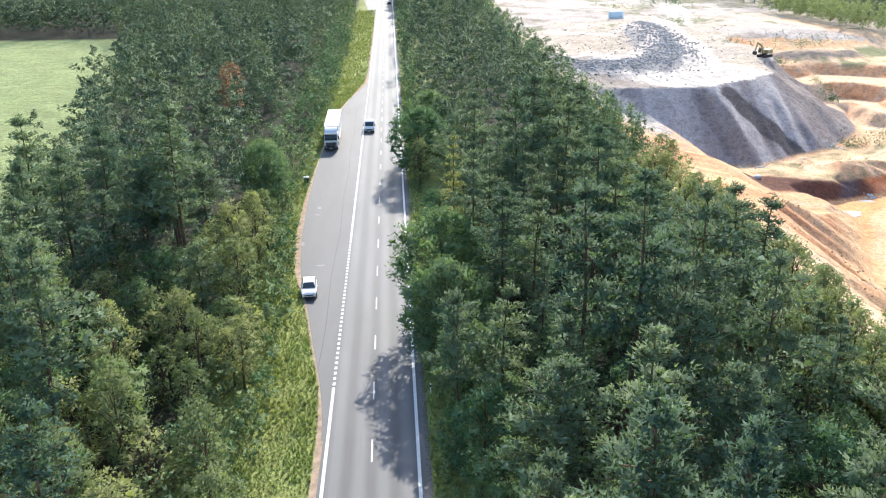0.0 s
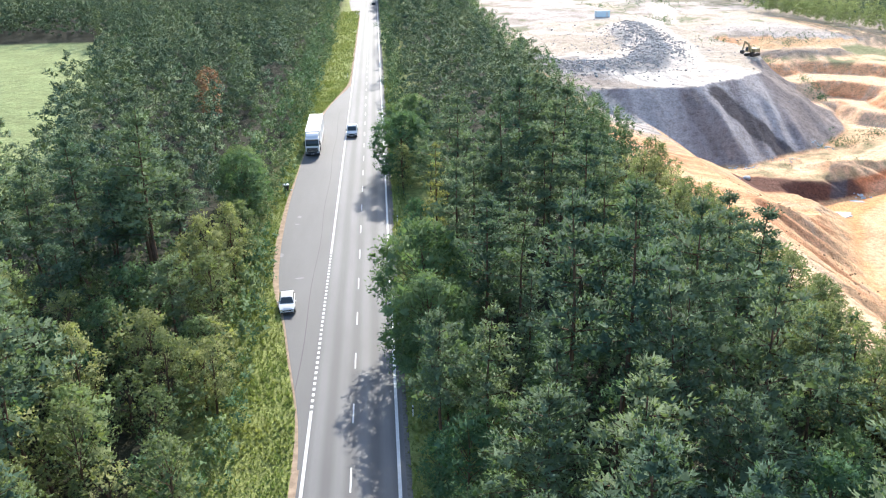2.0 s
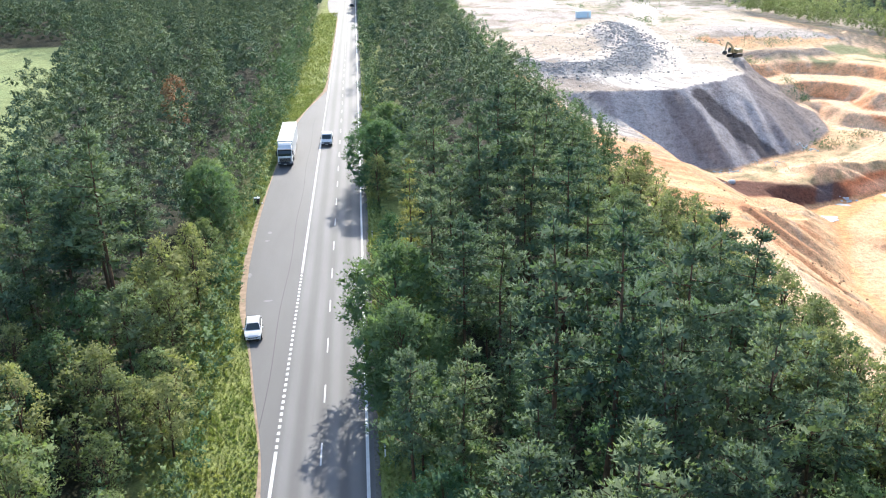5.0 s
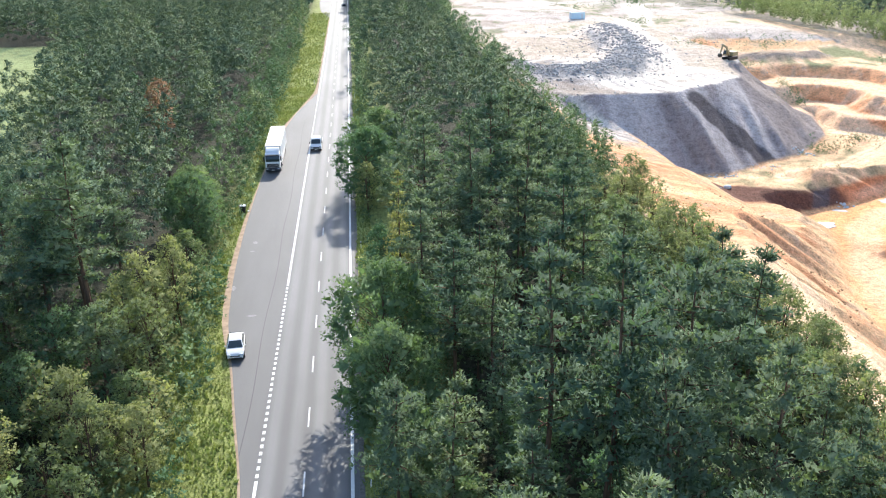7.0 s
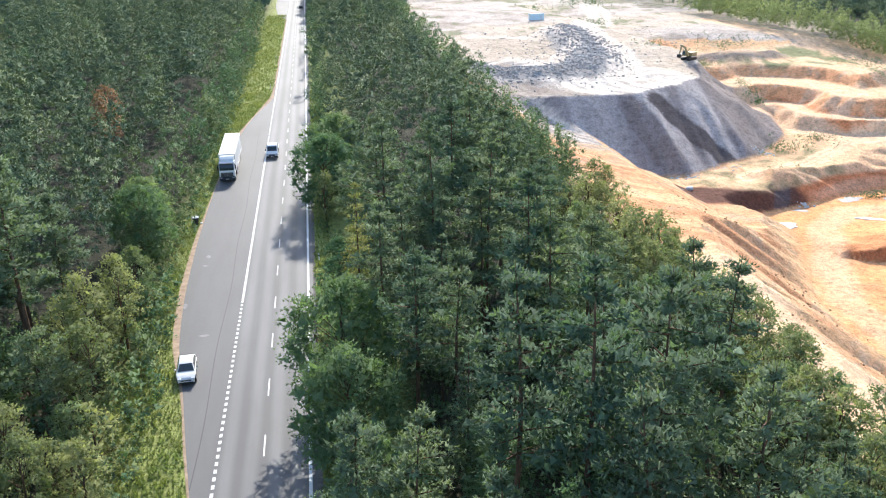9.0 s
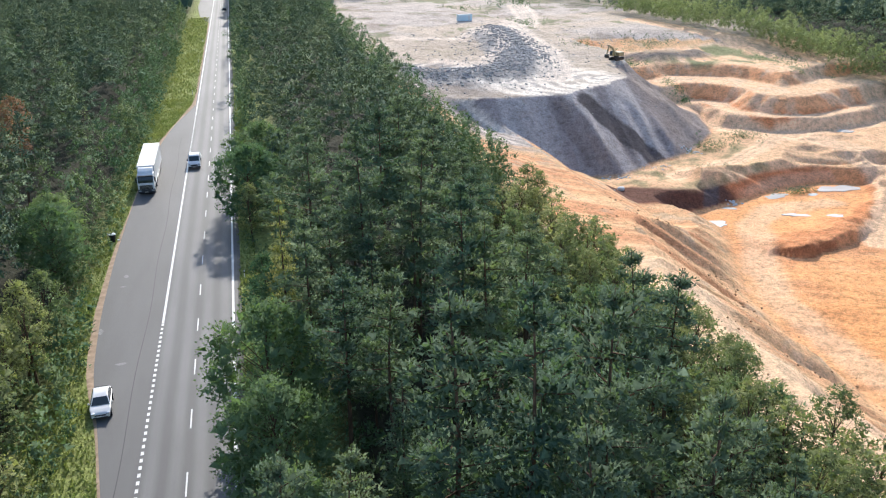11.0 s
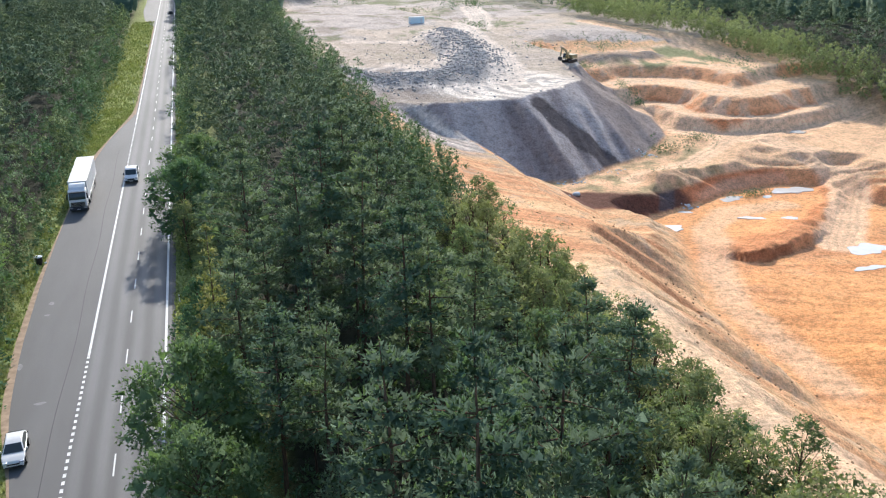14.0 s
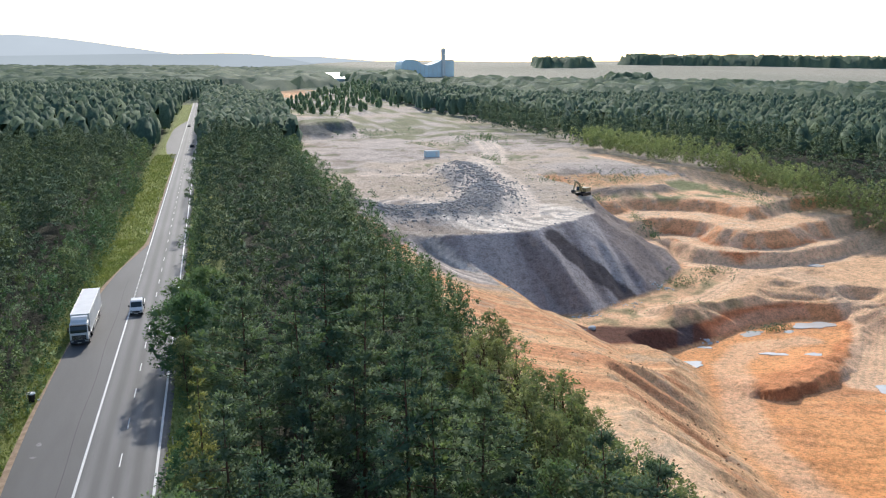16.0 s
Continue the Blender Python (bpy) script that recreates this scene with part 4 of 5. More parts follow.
EAST_EDGE = [(219, 235), (208, 262), (201, 285), (199, 313), (193, 331), (186, 352), (184, 377), (180, 425), (192, 425), (197, 377), (200, 352), (208, 331), (215, 313), (216, 285), (222, 262), (236, 235)]
wr = np.random.default_rng(33)
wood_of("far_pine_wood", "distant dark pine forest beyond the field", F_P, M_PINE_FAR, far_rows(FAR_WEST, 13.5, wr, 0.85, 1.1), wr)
wood_of("far_belt_wood", "distant pine trees between road and quarry", F_P, M_PINE_FAR, far_rows(FAR_BELT, 4.4, wr, 0.85, 1.05), wr)
wood_of("east_pine_wood", "distant dark forest behind the quarry", F_P, M_PINE_FAR, far_rows(FAR_EAST, 11.0, wr, 0.8, 1.05), wr)
wood_of("east_wood_edge", "dark green pine forest behind the quarry", E_P, M_PINE_FAR, far_rows(NEAR_EAST, 6.8, wr, 0.75, 1.05), wr)
wood_of("birch_fringe", "young light green birches along the quarry's far edge", M_B, M_BIRCH_FAR, far_rows(EAST_EDGE, 4.0, wr, 0.6, 0.95), wr, "trees", 0.7)
wood_of("field_edge_wood", "dark wood behind the green field", E_P, M_PINE_FAR, far_rows([(-100, 332), (-100, 400), (-330, 400), (-330, 330)], 5.4, wr, 0.9, 1.15), wr)

# ---- undergrowth and grass ----
S_B = [broad_shape(tr, 3.2, 1.5, 0.02, 7, 10, 0.3, 1.0, 1)[0] for _ in range(3)]
bush = []
for y in np.arange(36, 330, 1.6):
    rim = np.interp(y, [40, 85, 105, 170, 215, 300], [-8.4, -9.4, -11.0, -12.0, -11.4, -11.6])
    bush.append((rim - pr.uniform(0.2, 2.6), y, pr.uniform(0.45, 1.15)))
    if pr.uniform() < 0.8:
        bush.append((pr.uniform(5.7, 7.6), y, pr.uniform(0.4, 1.0)))
    if pr.uniform() < 0.5:
        bush.append((pr.uniform(44, 47.5), y, pr.uniform(0.5, 1.2)))
under = [(x, y, pr.uniform(0.7, 1.7)) for x, y in scatter(7.5, 46, 26, 112, 3.4, pr)] + [(x, y, pr.uniform(0.7, 1.7)) for x, y in scatter(-46, -13, 34, 112, 3.6, pr)]
wood_of("undergrowth", "dark leafy undergrowth on the forest floor", S_B, M_LEAF_FAR, under, pr, "shrubs")
wood_of("roadside_shrubs", "low green and olive shrubs under the trees' edge", S_B, M_LEAF_FAR, bush, pr, "shrubs")


def grass_strip(name, label, p, size, rng):
    """Uneven clumps of grass and weeds."""
    c = on_ground(p)
    d = np.broadcast_to(np.array([0, 0, 1.0]), c.shape)
    patch = np.clip(fbm(p[:, 0] / 2.5, p[:, 1] / 2.5, 91) * 1.5 - 0.25, 0, 1)
    sz = size * (0.5 + patch) * rng.uniform(0.7, 1.3, len(c))
    v, f = blades(c, d, sz, 4, 0.22, 0.55, rng)
    me = mesh_from(name, v, f, M_GRASS)
    at = me.attributes.new("tint", "FLOAT", "POINT")
    at.data.foreach_set("value", np.repeat(np.clip(1.1 * fbm(p[:, 0] / 4, p[:, 1] / 6, 95) + rng.normal(size=len(p)) * 0.15, 0, 1), 12).astype(np.float32))
    return tagged(new(name, me), label, "grass", kind="stuff")


gp = scatter(-13, -4.4, 34, 235, 0.36, pr)
gedge = np.interp(gp[:, 1], [q[1] for q in edge], [q[0] for q in edge])
gp = gp[gp[:, 0] < gedge - 0.05]
grass_strip("verge_grass", "green and yellowish rough grass on the roadside verge", gp, 0.3, pr)
gp = scatter(4.6, 6.6, 34, 235, 0.5, pr)
grass_strip("verge_grass", "shaded rough grass between the road and the wood", gp, 0.4, pr)
gp = scatter(-13, -4.6, 235, 420, 0.8, pr)
grass_strip("verge_grass", "pale green grass strip along the road farther on", gp, 0.5, pr)

# ---- vehicles ----


def wheel(parent, x, y, r, w, out):
    t = part("wheel", cylinder((x, y, r), (1, 0, 0), r, w, 24), M_RUBBER, parent)
    bm = cylinder((x + out * w * 0.36, y, r), (1, 0, 0), r * 0.62, w * 0.36, 16)
    part("rim", bm, M_CHROME, t, "silver wheel rim")
    return t


def round_plan(bm, half, cut):
    """Draws the nose and tail in, so that the body is rounded when seen from above."""
    for v in bm.verts:
        k = max(0.0, (abs(v.co.y) - half) / 0.6)
        v.co.x *= 1 - cut * min(1.0, k) ** 1.5
    return bm


def car(m, paint, label, name="car", group="", paint_name="white"):
    """A five-door hatchback, nose towards -y."""
    c = empty(name, m, label, "car", group)
    L, W = 4.32, 0.88

    def waist(z):
        return 0.05 * max(0, z - 0.6) + 0.06 * max(0, 0.35 - z)

    part("body", round_plan(profile([(-2.12, 0.28), (-2.16, 0.46), (-2.10, 0.64), (-1.95, 0.76), (-1.55, 0.87), (-1.05, 0.95), (0.3, 0.98), (1.60, 1.0), (1.95, 0.95), (2.12, 0.8), (2.14, 0.55), (2.08, 0.28)], -W, W, 0.09, waist), 1.45, 0.16), paint, c)

    def lean(z):
        return 0.06 + 0.42 * max(0, z - 0.95)

    part("roof", profile([(-1.14, 0.93), (-0.70, 1.17), (-0.28, 1.37), (0.15, 1.46), (0.55, 1.485), (0.95, 1.46), (1.40, 1.38), (1.75, 1.2), (1.98, 0.98)], -W, W, 0.08, lean), paint, c)
    part("windscreen", profile([(-1.10, 0.985), (-0.36, 1.375), (-0.30, 1.355), (-1.02, 0.965)], -W + 0.10, W - 0.10, 0.0, lambda z: 0.05 + 0.42 * (z - 0.95)), M_GLASS, c, "dark windscreen")
    part("rear_window", profile([(1.62, 1.335), (1.97, 1.04), (1.93, 1.02), (1.58, 1.31)], -W + 0.12, W - 0.12, 0.0, lambda z: 0.05 + 0.42 * (z - 0.95)), M_GLASS, c, "dark rear window")
    for s in (-1, 1):
        bm = bmesh.new()
        pts = [(-0.92, 1.0), (-0.30, 1.32), (0.15, 1.39), (0.95, 1.385), (1.42, 1.30), (1.62, 1.02)]
        v0 = [bm.verts.new((s * (W - 0.045 - 0.42 * (z - 0.95)), y, z)) for y, z in pts]
        v1 = [bm.verts.new((s * (W - 0.10 - 0.42 * (z - 0.95)), y, z)) for y, z in pts]
        bm.faces.new(v0)
        bm.faces.new(v1[::-1])
        for i in range(len(pts)):
            bm.faces.new((v0[i], v0[(i + 1) % len(pts)], v1[(i + 1) % len(pts)], v1[i]))
        bmesh.ops.recalc_face_normals(bm, faces=bm.faces[:])
        part("side_window", bm, M_GLASS, c, "dark side window")
        bm = box(s * 0.44 if s > 0 else -0.76, 0.76 if s > 0 else -0.44, -2.13, -1.86, 0.60, 0.745, 0.04)
        part("headlight", bm, M_LAMP, c, "clear headlight")
        part("mirror", box(min(s * 0.86, s * 1.02), max(s * 0.86, s * 1.02), -0.86, -0.72, 0.98, 1.11, 0.03), paint, c)
        part("rear_light", box(min(s * 0.55, s * 0.84), max(s * 0.55, s * 0.84), 2.02, 2.15, 0.72, 0.88, 0.02), M_BLACK, c)
        for y in (-1.32, 1.32):
            wheel(c, s * 0.77, y, 0.315, 0.21, s)
    part("grille", box(-0.46, 0.46, -2.185, -2.10, 0.52, 0.62, 0.015), M_BLACK, c, "black grille")
    part("lower_grille", box(-0.62, 0.62, -2.165, -2.08, 0.31, 0.41, 0.015), M_BLACK, c, "black lower grille")
    part("number_plate", box(-0.26, 0.26, -2.19, -2.15, 0.43, 0.53), M_WHITE, c, "plain white plate")
    return c


def truck(m):
    """A tractor unit with a box trailer, nose towards -y; y = 0 is the front bumper."""
    c = empty("box_truck", m, "white box lorry with a pale cab parked in the lay-by", "truck")
    part("box_body", box(-1.27, 1.27, 2.5, 17.6, 1.15, 4.03, 0.04), M_BOX, c, "white tarpaulin box body")
    for x in (-1.275, 1.275):
        part("top_rail", box(x - 0.02, x + 0.02, 2.5, 17.6, 3.93, 4.05, 0.01), M_CHROME, c)
        part("bottom_rail", box(x - 0.02, x + 0.02, 2.5, 17.6, 1.12, 1.28, 0.01), M_CHROME, c)
        part("side_guard", box(x - 0.03, x + 0.0, 6.8, 11.8, 0.5, 0.95, 0.02), M_CHROME, c)
    part("chassis", box(-0.5, 0.5, 1.2, 17.2, 0.75, 1.14), M_BLACK, c, "black chassis frame")
    part("cab", profile([(0.06, 0.75), (0.0, 1.6), (0.10, 2.3), (0.42, 3.1), (0.62, 3.22), (2.2, 3.22), (2.25, 0.75)], -1.22, 1.22, 0.08), M_WHITE, c, "pale cab")
    part("roof_deflector", profile([(0.75, 3.2), (1.1, 3.55), (1.7, 3.85), (2.3, 3.9), (2.3, 3.2)], -1.1, 1.1, 0.06), M_WHITE, c)
    part("windscreen", profile([(0.045, 1.95), (0.09, 2.35), (0.34, 2.95), (0.38, 2.93), (0.14, 2.3), (0.10, 1.95)], -1.12, 1.12), M_GLASS, c, "dark windscreen")
    part("sun_visor", box(-1.1, 1.1, 0.05, 0.40, 2.95, 3.06, 0.03), M_BLACK, c)
    part("grille", box(-0.95, 0.95, -0.04, 0.08, 1.02, 1.6, 0.03), M_BLACK, c, "black grille")
    for z in (1.15, 1.3, 1.45):
        part("grille_bar", box(-0.9, 0.9, -0.06, -0.03, z, z + 0.035), M_CHROME, c)
    part("bumper", box(-1.22, 1.22, -0.08, 0.35, 0.38, 0.98, 0.06), M_DARKCAR, c, "dark bumper")
    part("number_plate", box(-0.26, 0.26, -0.1, -0.075, 0.5, 0.61), M_WHITE, c, "plain white plate")
    for s in (-1, 1):
        part("headlight", box(min(s * 0.75, s * 1.16), max(s * 0.75, s * 1.16), -0.1, 0.0, 0.68, 0.88, 0.02), M_LAMP, c, "clear headlight")
        part("side_window", box(min(s * 1.2, s * 1.235), max(s * 1.2, s * 1.235), 0.5, 1.45, 2.0, 2.85, 0.01), M_GLASS, c)
        part("mirror", box(min(s * 1.3, s * 1.48), max(s * 1.3, s * 1.48), 0.2, 0.34, 2.0, 2.75, 0.03), M_BLACK, c, "black mirror")
        part("mirror_arm", box(min(s * 1.2, s * 1.4), max(s * 1.2, s * 1.4), 0.25, 0.3, 2.74, 2.79), M_BLACK, c)
        part("fender", box(min(s * 0.85, s * 1.23), max(s * 0.85, s * 1.23), 0.75, 2.1, 0.98, 1.12, 0.04), M_BLACK, c)
        for y in (1.4, 4.9, 12.6, 13.9, 15.2):
            wheel(c, s * 1.06, y, 0.5, 0.32, s)
    part("fuel_tank", cylinder((-0.95, 3.2, 0.8), (0, 1, 0), 0.32, 1.3), M_CHROME, c)
    part("underrun_bar", box(-1.2, 1.2, 17.3, 17.5, 0.5, 0.65, 0.02), M_BLACK, c)
    return c


def van(m):
    """A van with a crew cab and a drop-side bed, nose towards -y; y = 0 is the front."""
    c = empty("pickup_van", m, "white crew-cab van with a loading bed driving on the road", "van")
    part("body", profile([(0.0, 0.35), (-0.03, 0.75), (0.12, 0.98), (0.75, 1.22), (1.55, 1.98), (1.85, 2.12), (3.4, 2.14), (3.5, 2.05), (3.5, 0.45)], -0.98, 0.98, 0.07, lambda z: 0.12 * max(0, z - 1.1)), M_WHITE, c, "white cab")
    part("windscreen", profile([(0.80, 1.27), (1.50, 1.94), (1.55, 1.92), (0.86, 1.24)], -0.86, 0.86, 0.0, lambda z: 0.08 * (z - 1.1)), M_GLASS, c, "dark windscreen")
    part("bed", box(-1.0, 1.0, 3.55, 5.9, 0.75, 0.87, 0.02), M_DARKCAR, c, "dark loading bed")
    for s in (-1, 1):
        part("side_window", box(min(s * 0.9, s * 0.945), max(s * 0.9, s * 0.945), 1.35, 3.2, 1.35, 1.85, 0.02), M_GLASS, c)
        part("drop_side", box(min(s * 0.97, s * 1.02), max(s * 0.97, s * 1.02), 3.55, 5.9, 0.87, 1.3, 0.01), M_CHROME, c)
        part("headlight", box(min(s * 0.62, s * 0.93), max(s * 0.62, s * 0.93), -0.04, 0.2, 0.72, 0.96, 0.03), M_LAMP, c, "clear headlight")
        part("mirror", box(min(s * 1.0, s * 1.2), max(s * 1.0, s * 1.2), 1.0, 1.12, 1.25, 1.6, 0.03), M_BLACK, c)
        for y in (0.95, 4.6):
            wheel(c, s * 0.86, y, 0.34, 0.22, s)
    part("headboard", box(-0.98, 0.98, 3.55, 3.61, 0.87, 2.0, 0.01), M_CHROME, c)
    part("tail_board", box(-1.0, 1.0, 5.86, 5.9, 0.87, 1.3, 0.01), M_CHROME, c)
    part("grille", box(-0.55, 0.55, -0.06, 0.02, 0.6, 0.85, 0.02), M_BLACK, c, "black grille")
    part("bumper", box(-0.97, 0.97, -0.08, 0.2, 0.3, 0.55, 0.05), M_BLACK, c, "black bumper")
    part("number_plate", box(-0.26, 0.26, -0.1, -0.075, 0.4, 0.5), M_WHITE, c, "plain white plate")
    return c


car(pose(-7.55, 92.1, 0.0, 0, 0, 4.5), M_WHITE, "white hatchback parked at the edge of the lay-by")
truck(pose(-8.95, 156.4, 0.0, 0, 0, 0.7))
van(pose(-2.35, 169.8, 0.0))
car(pose(-1.9, 584, 0.0), M_DARKCAR, "dark car far along the road")
car(pose(1.9, 452, 0.0, 0, 0, 180), M_DARKCAR, "dark car driving away far along the road")

# ---- quarry things ----


def puddle(x, y, a, b, turn, seed):
    """A shallow pool with an uneven rim."""
    bm = bmesh.new()
    pts = []
    for k in range(28):
        t = k * 2 * math.pi / 28
        r = 1 + 0.28 * math.sin(2 * t + seed) + 0.16 * math.sin(5 * t + 2 * seed)
        px, py = a * r * math.cos(t), b * r * math.sin(t)
        pts.append((px * math.cos(turn) - py * math.sin(turn), px * math.sin(turn) + py * math.cos(turn)))
    z = float(np.max(height(np.array([x + p[0] for p in pts]), np.array([y + p[1] for p in pts]))))
    z = min(z, float(height(x, y)) + 0.12)
    top = [bm.verts.new((x + p[0], y + p[1], z + 0.05)) for p in pts]
    low = [bm.verts.new((x + p[0], y + p[1], z - 0.6)) for p in pts]
    bm.faces.new(top)
    bm.faces.new(low[::-1])
    for k in range(28):
        bm.faces.new((top[k], low[k], low[(k + 1) % 28], top[(k + 1) % 28]))
    bmesh.ops.recalc_face_normals(bm, faces=bm.faces[:])
    return tagged(part("puddle", bm, M_WATER, None), "shallow pool of water, the bright sky's reflection painted in as a pale colour", "water", "quarry puddles", "structure")


for k, (x, y, a, b) in enumerate(((134.9, 206.2, 3.1, 1.7), (153.5, 207.5, 4.6, 2.8), (130.8, 191.5, 2.6, 1.0), (138.5, 188, 2.0, 0.9), (109.5, 190.8, 3.0, 1.8), (142, 167, 4.0, 3.2), (135, 158, 3.0, 1.2), (118.6, 200.4, 1.4, 0.9), (178, 240, 3.0, 1.4), (144.4, 205.0, 1.6, 0.8))):
    puddle(x, y, a, b, -0.15 * (k % 3), k * 1.3)

# ---- scrub, stones and debris ----


def patch(cx, cy, rx_, ry_, count, lo, hi, rng):
    a = rng.normal(size=(count, 2)) * 0.5
    return [(cx + p[0] * rx_, cy + p[1] * ry_, rng.uniform(lo, hi)) for p in a]


qr = np.random.default_rng(77)
scrub = []
for cx, cy, ax, ay, c, lo, hi in ((134, 236, 9, 5, 46, 0.3, 0.7), (146, 242, 7, 4, 40, 0.3, 0.6), (120, 216, 10, 2, 18, 0.2, 0.4), (141, 207, 6, 1.6, 40, 0.3, 0.6),
                                  (128, 319, 9, 5, 40, 0.3, 0.7), (137, 306, 6, 8, 50, 0.3, 0.7), (162, 337, 12, 8, 60, 0.3, 0.7), (145, 280, 3, 10, 40, 0.3, 0.8),
                                  (124, 400, 14, 12, 60, 0.4, 0.9), (105, 470, 26, 10, 90, 0.4, 1.0), (90, 560, 30, 30, 120, 0.5, 1.1), (190, 290, 14, 20, 60, 0.3, 0.7),
                                  (46, 200, 2.5, 40, 60, 0.4, 1.1), (52, 300, 3, 40, 40, 0.5, 1.2), (150, 480, 14, 30, 70, 0.5, 1.2), (66, 160, 5, 12, 20, 0.15, 0.3)):
    scrub += patch(cx, cy, ax, ay, c, lo, hi, qr)
S_Q = [broad_shape(tr, 3.0, 1.7, 0.02, 4, 6, 0.35, 1.0, 1)[0] for _ in range(3)]
wood_of("quarry_scrub", "patches of low green scrub on the quarry ground", S_Q, M_LEAF_FAR, scrub, qr, "shrubs")


def stones(name, label, mat, rows, rng):
    """Broken stones, each an uneven angular lump, lying on the ground."""
    base = []
    for _ in range(5):
        bm = bmesh.new()
        bmesh.ops.create_icosphere(bm, subdivisions=1, radius=1)
        v = np.array([q.co[:] for q in bm.verts]) * rng.uniform(0.55, 1.1, (len(bm.verts), 1)) * np.array([1, 0.8, 0.6])
        f = np.array([[q.index for q in t.verts] for t in bm.faces])
        bm.free()
        base.append((v, f))
    out = []
    zz = height(np.array([r[0] for r in rows]), np.array([r[1] for r in rows]))
    for (x, y, sz), z in zip(rows, zz):
        v, f = base[int(rng.integers(0, 5))]
        a = rng.uniform(0, 6.28)
        ca, sa = math.cos(a), math.sin(a)
        w = np.stack([v[:, 0] * ca - v[:, 1] * sa, v[:, 0] * sa + v[:, 1] * ca, v[:, 2]], 1) * sz
        out.append((w + np.array([x, y, z + 0.2 * sz]), f))
    v, f = merge(out)
    return tagged(new(name, mesh_from(name, v, f, mat)), label, "stones", kind="stuff")


rows = []
for a, b in zip(ROCK_BANK, ROCK_BANK[1:]):
    for k in range(int(math.dist(a, b) * 34)):
        t = qr.uniform()
        rows.append((a[0] + (b[0] - a[0]) * t + qr.normal() * 5.0, a[1] + (b[1] - a[1]) * t + qr.normal() * 5.0, 0.2 + 0.5 * qr.uniform() ** 2))
stones("rock_pile", "long bank of broken grey quarry rock", M_ROCK, rows, qr)
rows = [(x, y, sz * 0.6) for x, y, sz in patch(84, 300, 26, 60, 320, 0.2, 0.9, qr)] + [(x, y, sz * 0.5) for x, y, sz in patch(130, 330, 40, 60, 300, 0.2, 0.9, qr)]
stones("loose_stones", "loose grey stones scattered over the upper quarry floor", M_ROCK, rows, qr)
rows = [(qr.uniform(44, 74), qr.uniform(55, 190), 0.06 + 0.3 * qr.uniform() ** 4) for _ in range(700)] + [(qr.uniform(74, 94), qr.uniform(80, 190), 0.08 + 0.35 * qr.uniform() ** 4) for _ in range(400)]
stones("slope_stones", "sandy stones and clods on the eroded slope", M_ORANGESTONE, rows, qr)
rows = patch(125.5, 235, 3, 1.6, 40, 0.15, 0.5, qr) + patch(97, 217, 5, 1.4, 40, 0.12, 0.45, qr) + patch(121, 203, 2, 1, 18, 0.2, 0.6, qr) + patch(110, 224, 6, 2, 30, 0.1, 0.35, qr)
stones("pale_debris", "white rubble lying at the foot of the grey tip", M_CONCRETE_FAR, rows, qr)


def boulder(x, y, r):
    bm = bmesh.new()
    bmesh.ops.create_icosphere(bm, subdivisions=3, radius=r)
    for v in bm.verts:
        v.co *= 0.82 + 0.4 * noise.noise(v.co * 0.7 + Vector((x, y, 0)))
        v.co.z *= 0.75
    z = float(height(x, y))
    bmesh.ops.translate(bm, vec=(x, y, z + 0.35 * r), verts=bm.verts[:])
    return tagged(part("boulder", bm, M_CONCRETE_FAR, None), "large pale boulder at the gully's edge", "boulder")


boulder(93.5, 208, 1.1)

# ---- quarry machines and huts ----


def excavator(m):
    c = empty("excavator", m, "dusty yellow excavator working on the upper quarry floor", "excavator")
    for x in (-1.2, 1.2):
        part("track", profile([(-2.2, 0.25), (-1.9, 0.0), (1.9, 0.0), (2.2, 0.25), (2.2, 0.7), (1.9, 0.95), (-1.9, 0.95), (-2.2, 0.7)], x - 0.32, x + 0.32, 0.04), M_BLACK, c, "dark crawler track")
    part("turntable", cylinder((0, 0, 1.1), (0, 0, 1), 0.8, 0.35), M_BLACK, c)
    part("engine_housing", box(-1.4, 1.4, -0.4, 2.3, 1.25, 2.5, 0.12), M_YELLOWPAINT, c)
    part("cab", profile([(-1.9, 1.25), (-1.9, 2.2), (-1.5, 3.1), (-0.3, 3.1), (-0.3, 1.25)], -1.4, -0.2, 0.06), M_YELLOWPAINT, c)
    part("cab_window", profile([(-1.94, 1.7), (-1.94, 2.25), (-1.56, 2.95), (-1.5, 2.92), (-1.86, 2.2), (-1.86, 1.7)], -1.3, -0.3), M_GLASS, c, "dark cab window")
    part("boom", profile([(-0.8, 1.5), (-2.6, 4.4), (-4.6, 5.2), (-4.7, 4.7), (-2.9, 3.9), (-1.4, 1.4)], 0.15, 0.6, 0.04), M_YELLOWPAINT, c)
    part("arm", profile([(-4.3, 5.3), (-4.9, 5.3), (-5.9, 2.4), (-5.6, 2.3)], 0.2, 0.55, 0.03), M_YELLOWPAINT, c)
    part("bucket", profile([(-5.4, 2.5), (-6.1, 2.4), (-6.3, 1.7), (-5.6, 1.2), (-5.1, 1.7)], -0.2, 0.95, 0.05), M_BLACK, c, "dark steel bucket")
    return c


excavator(pose(127, 290, float(height(127, 290)) - 0.03, 0, 0, -60))


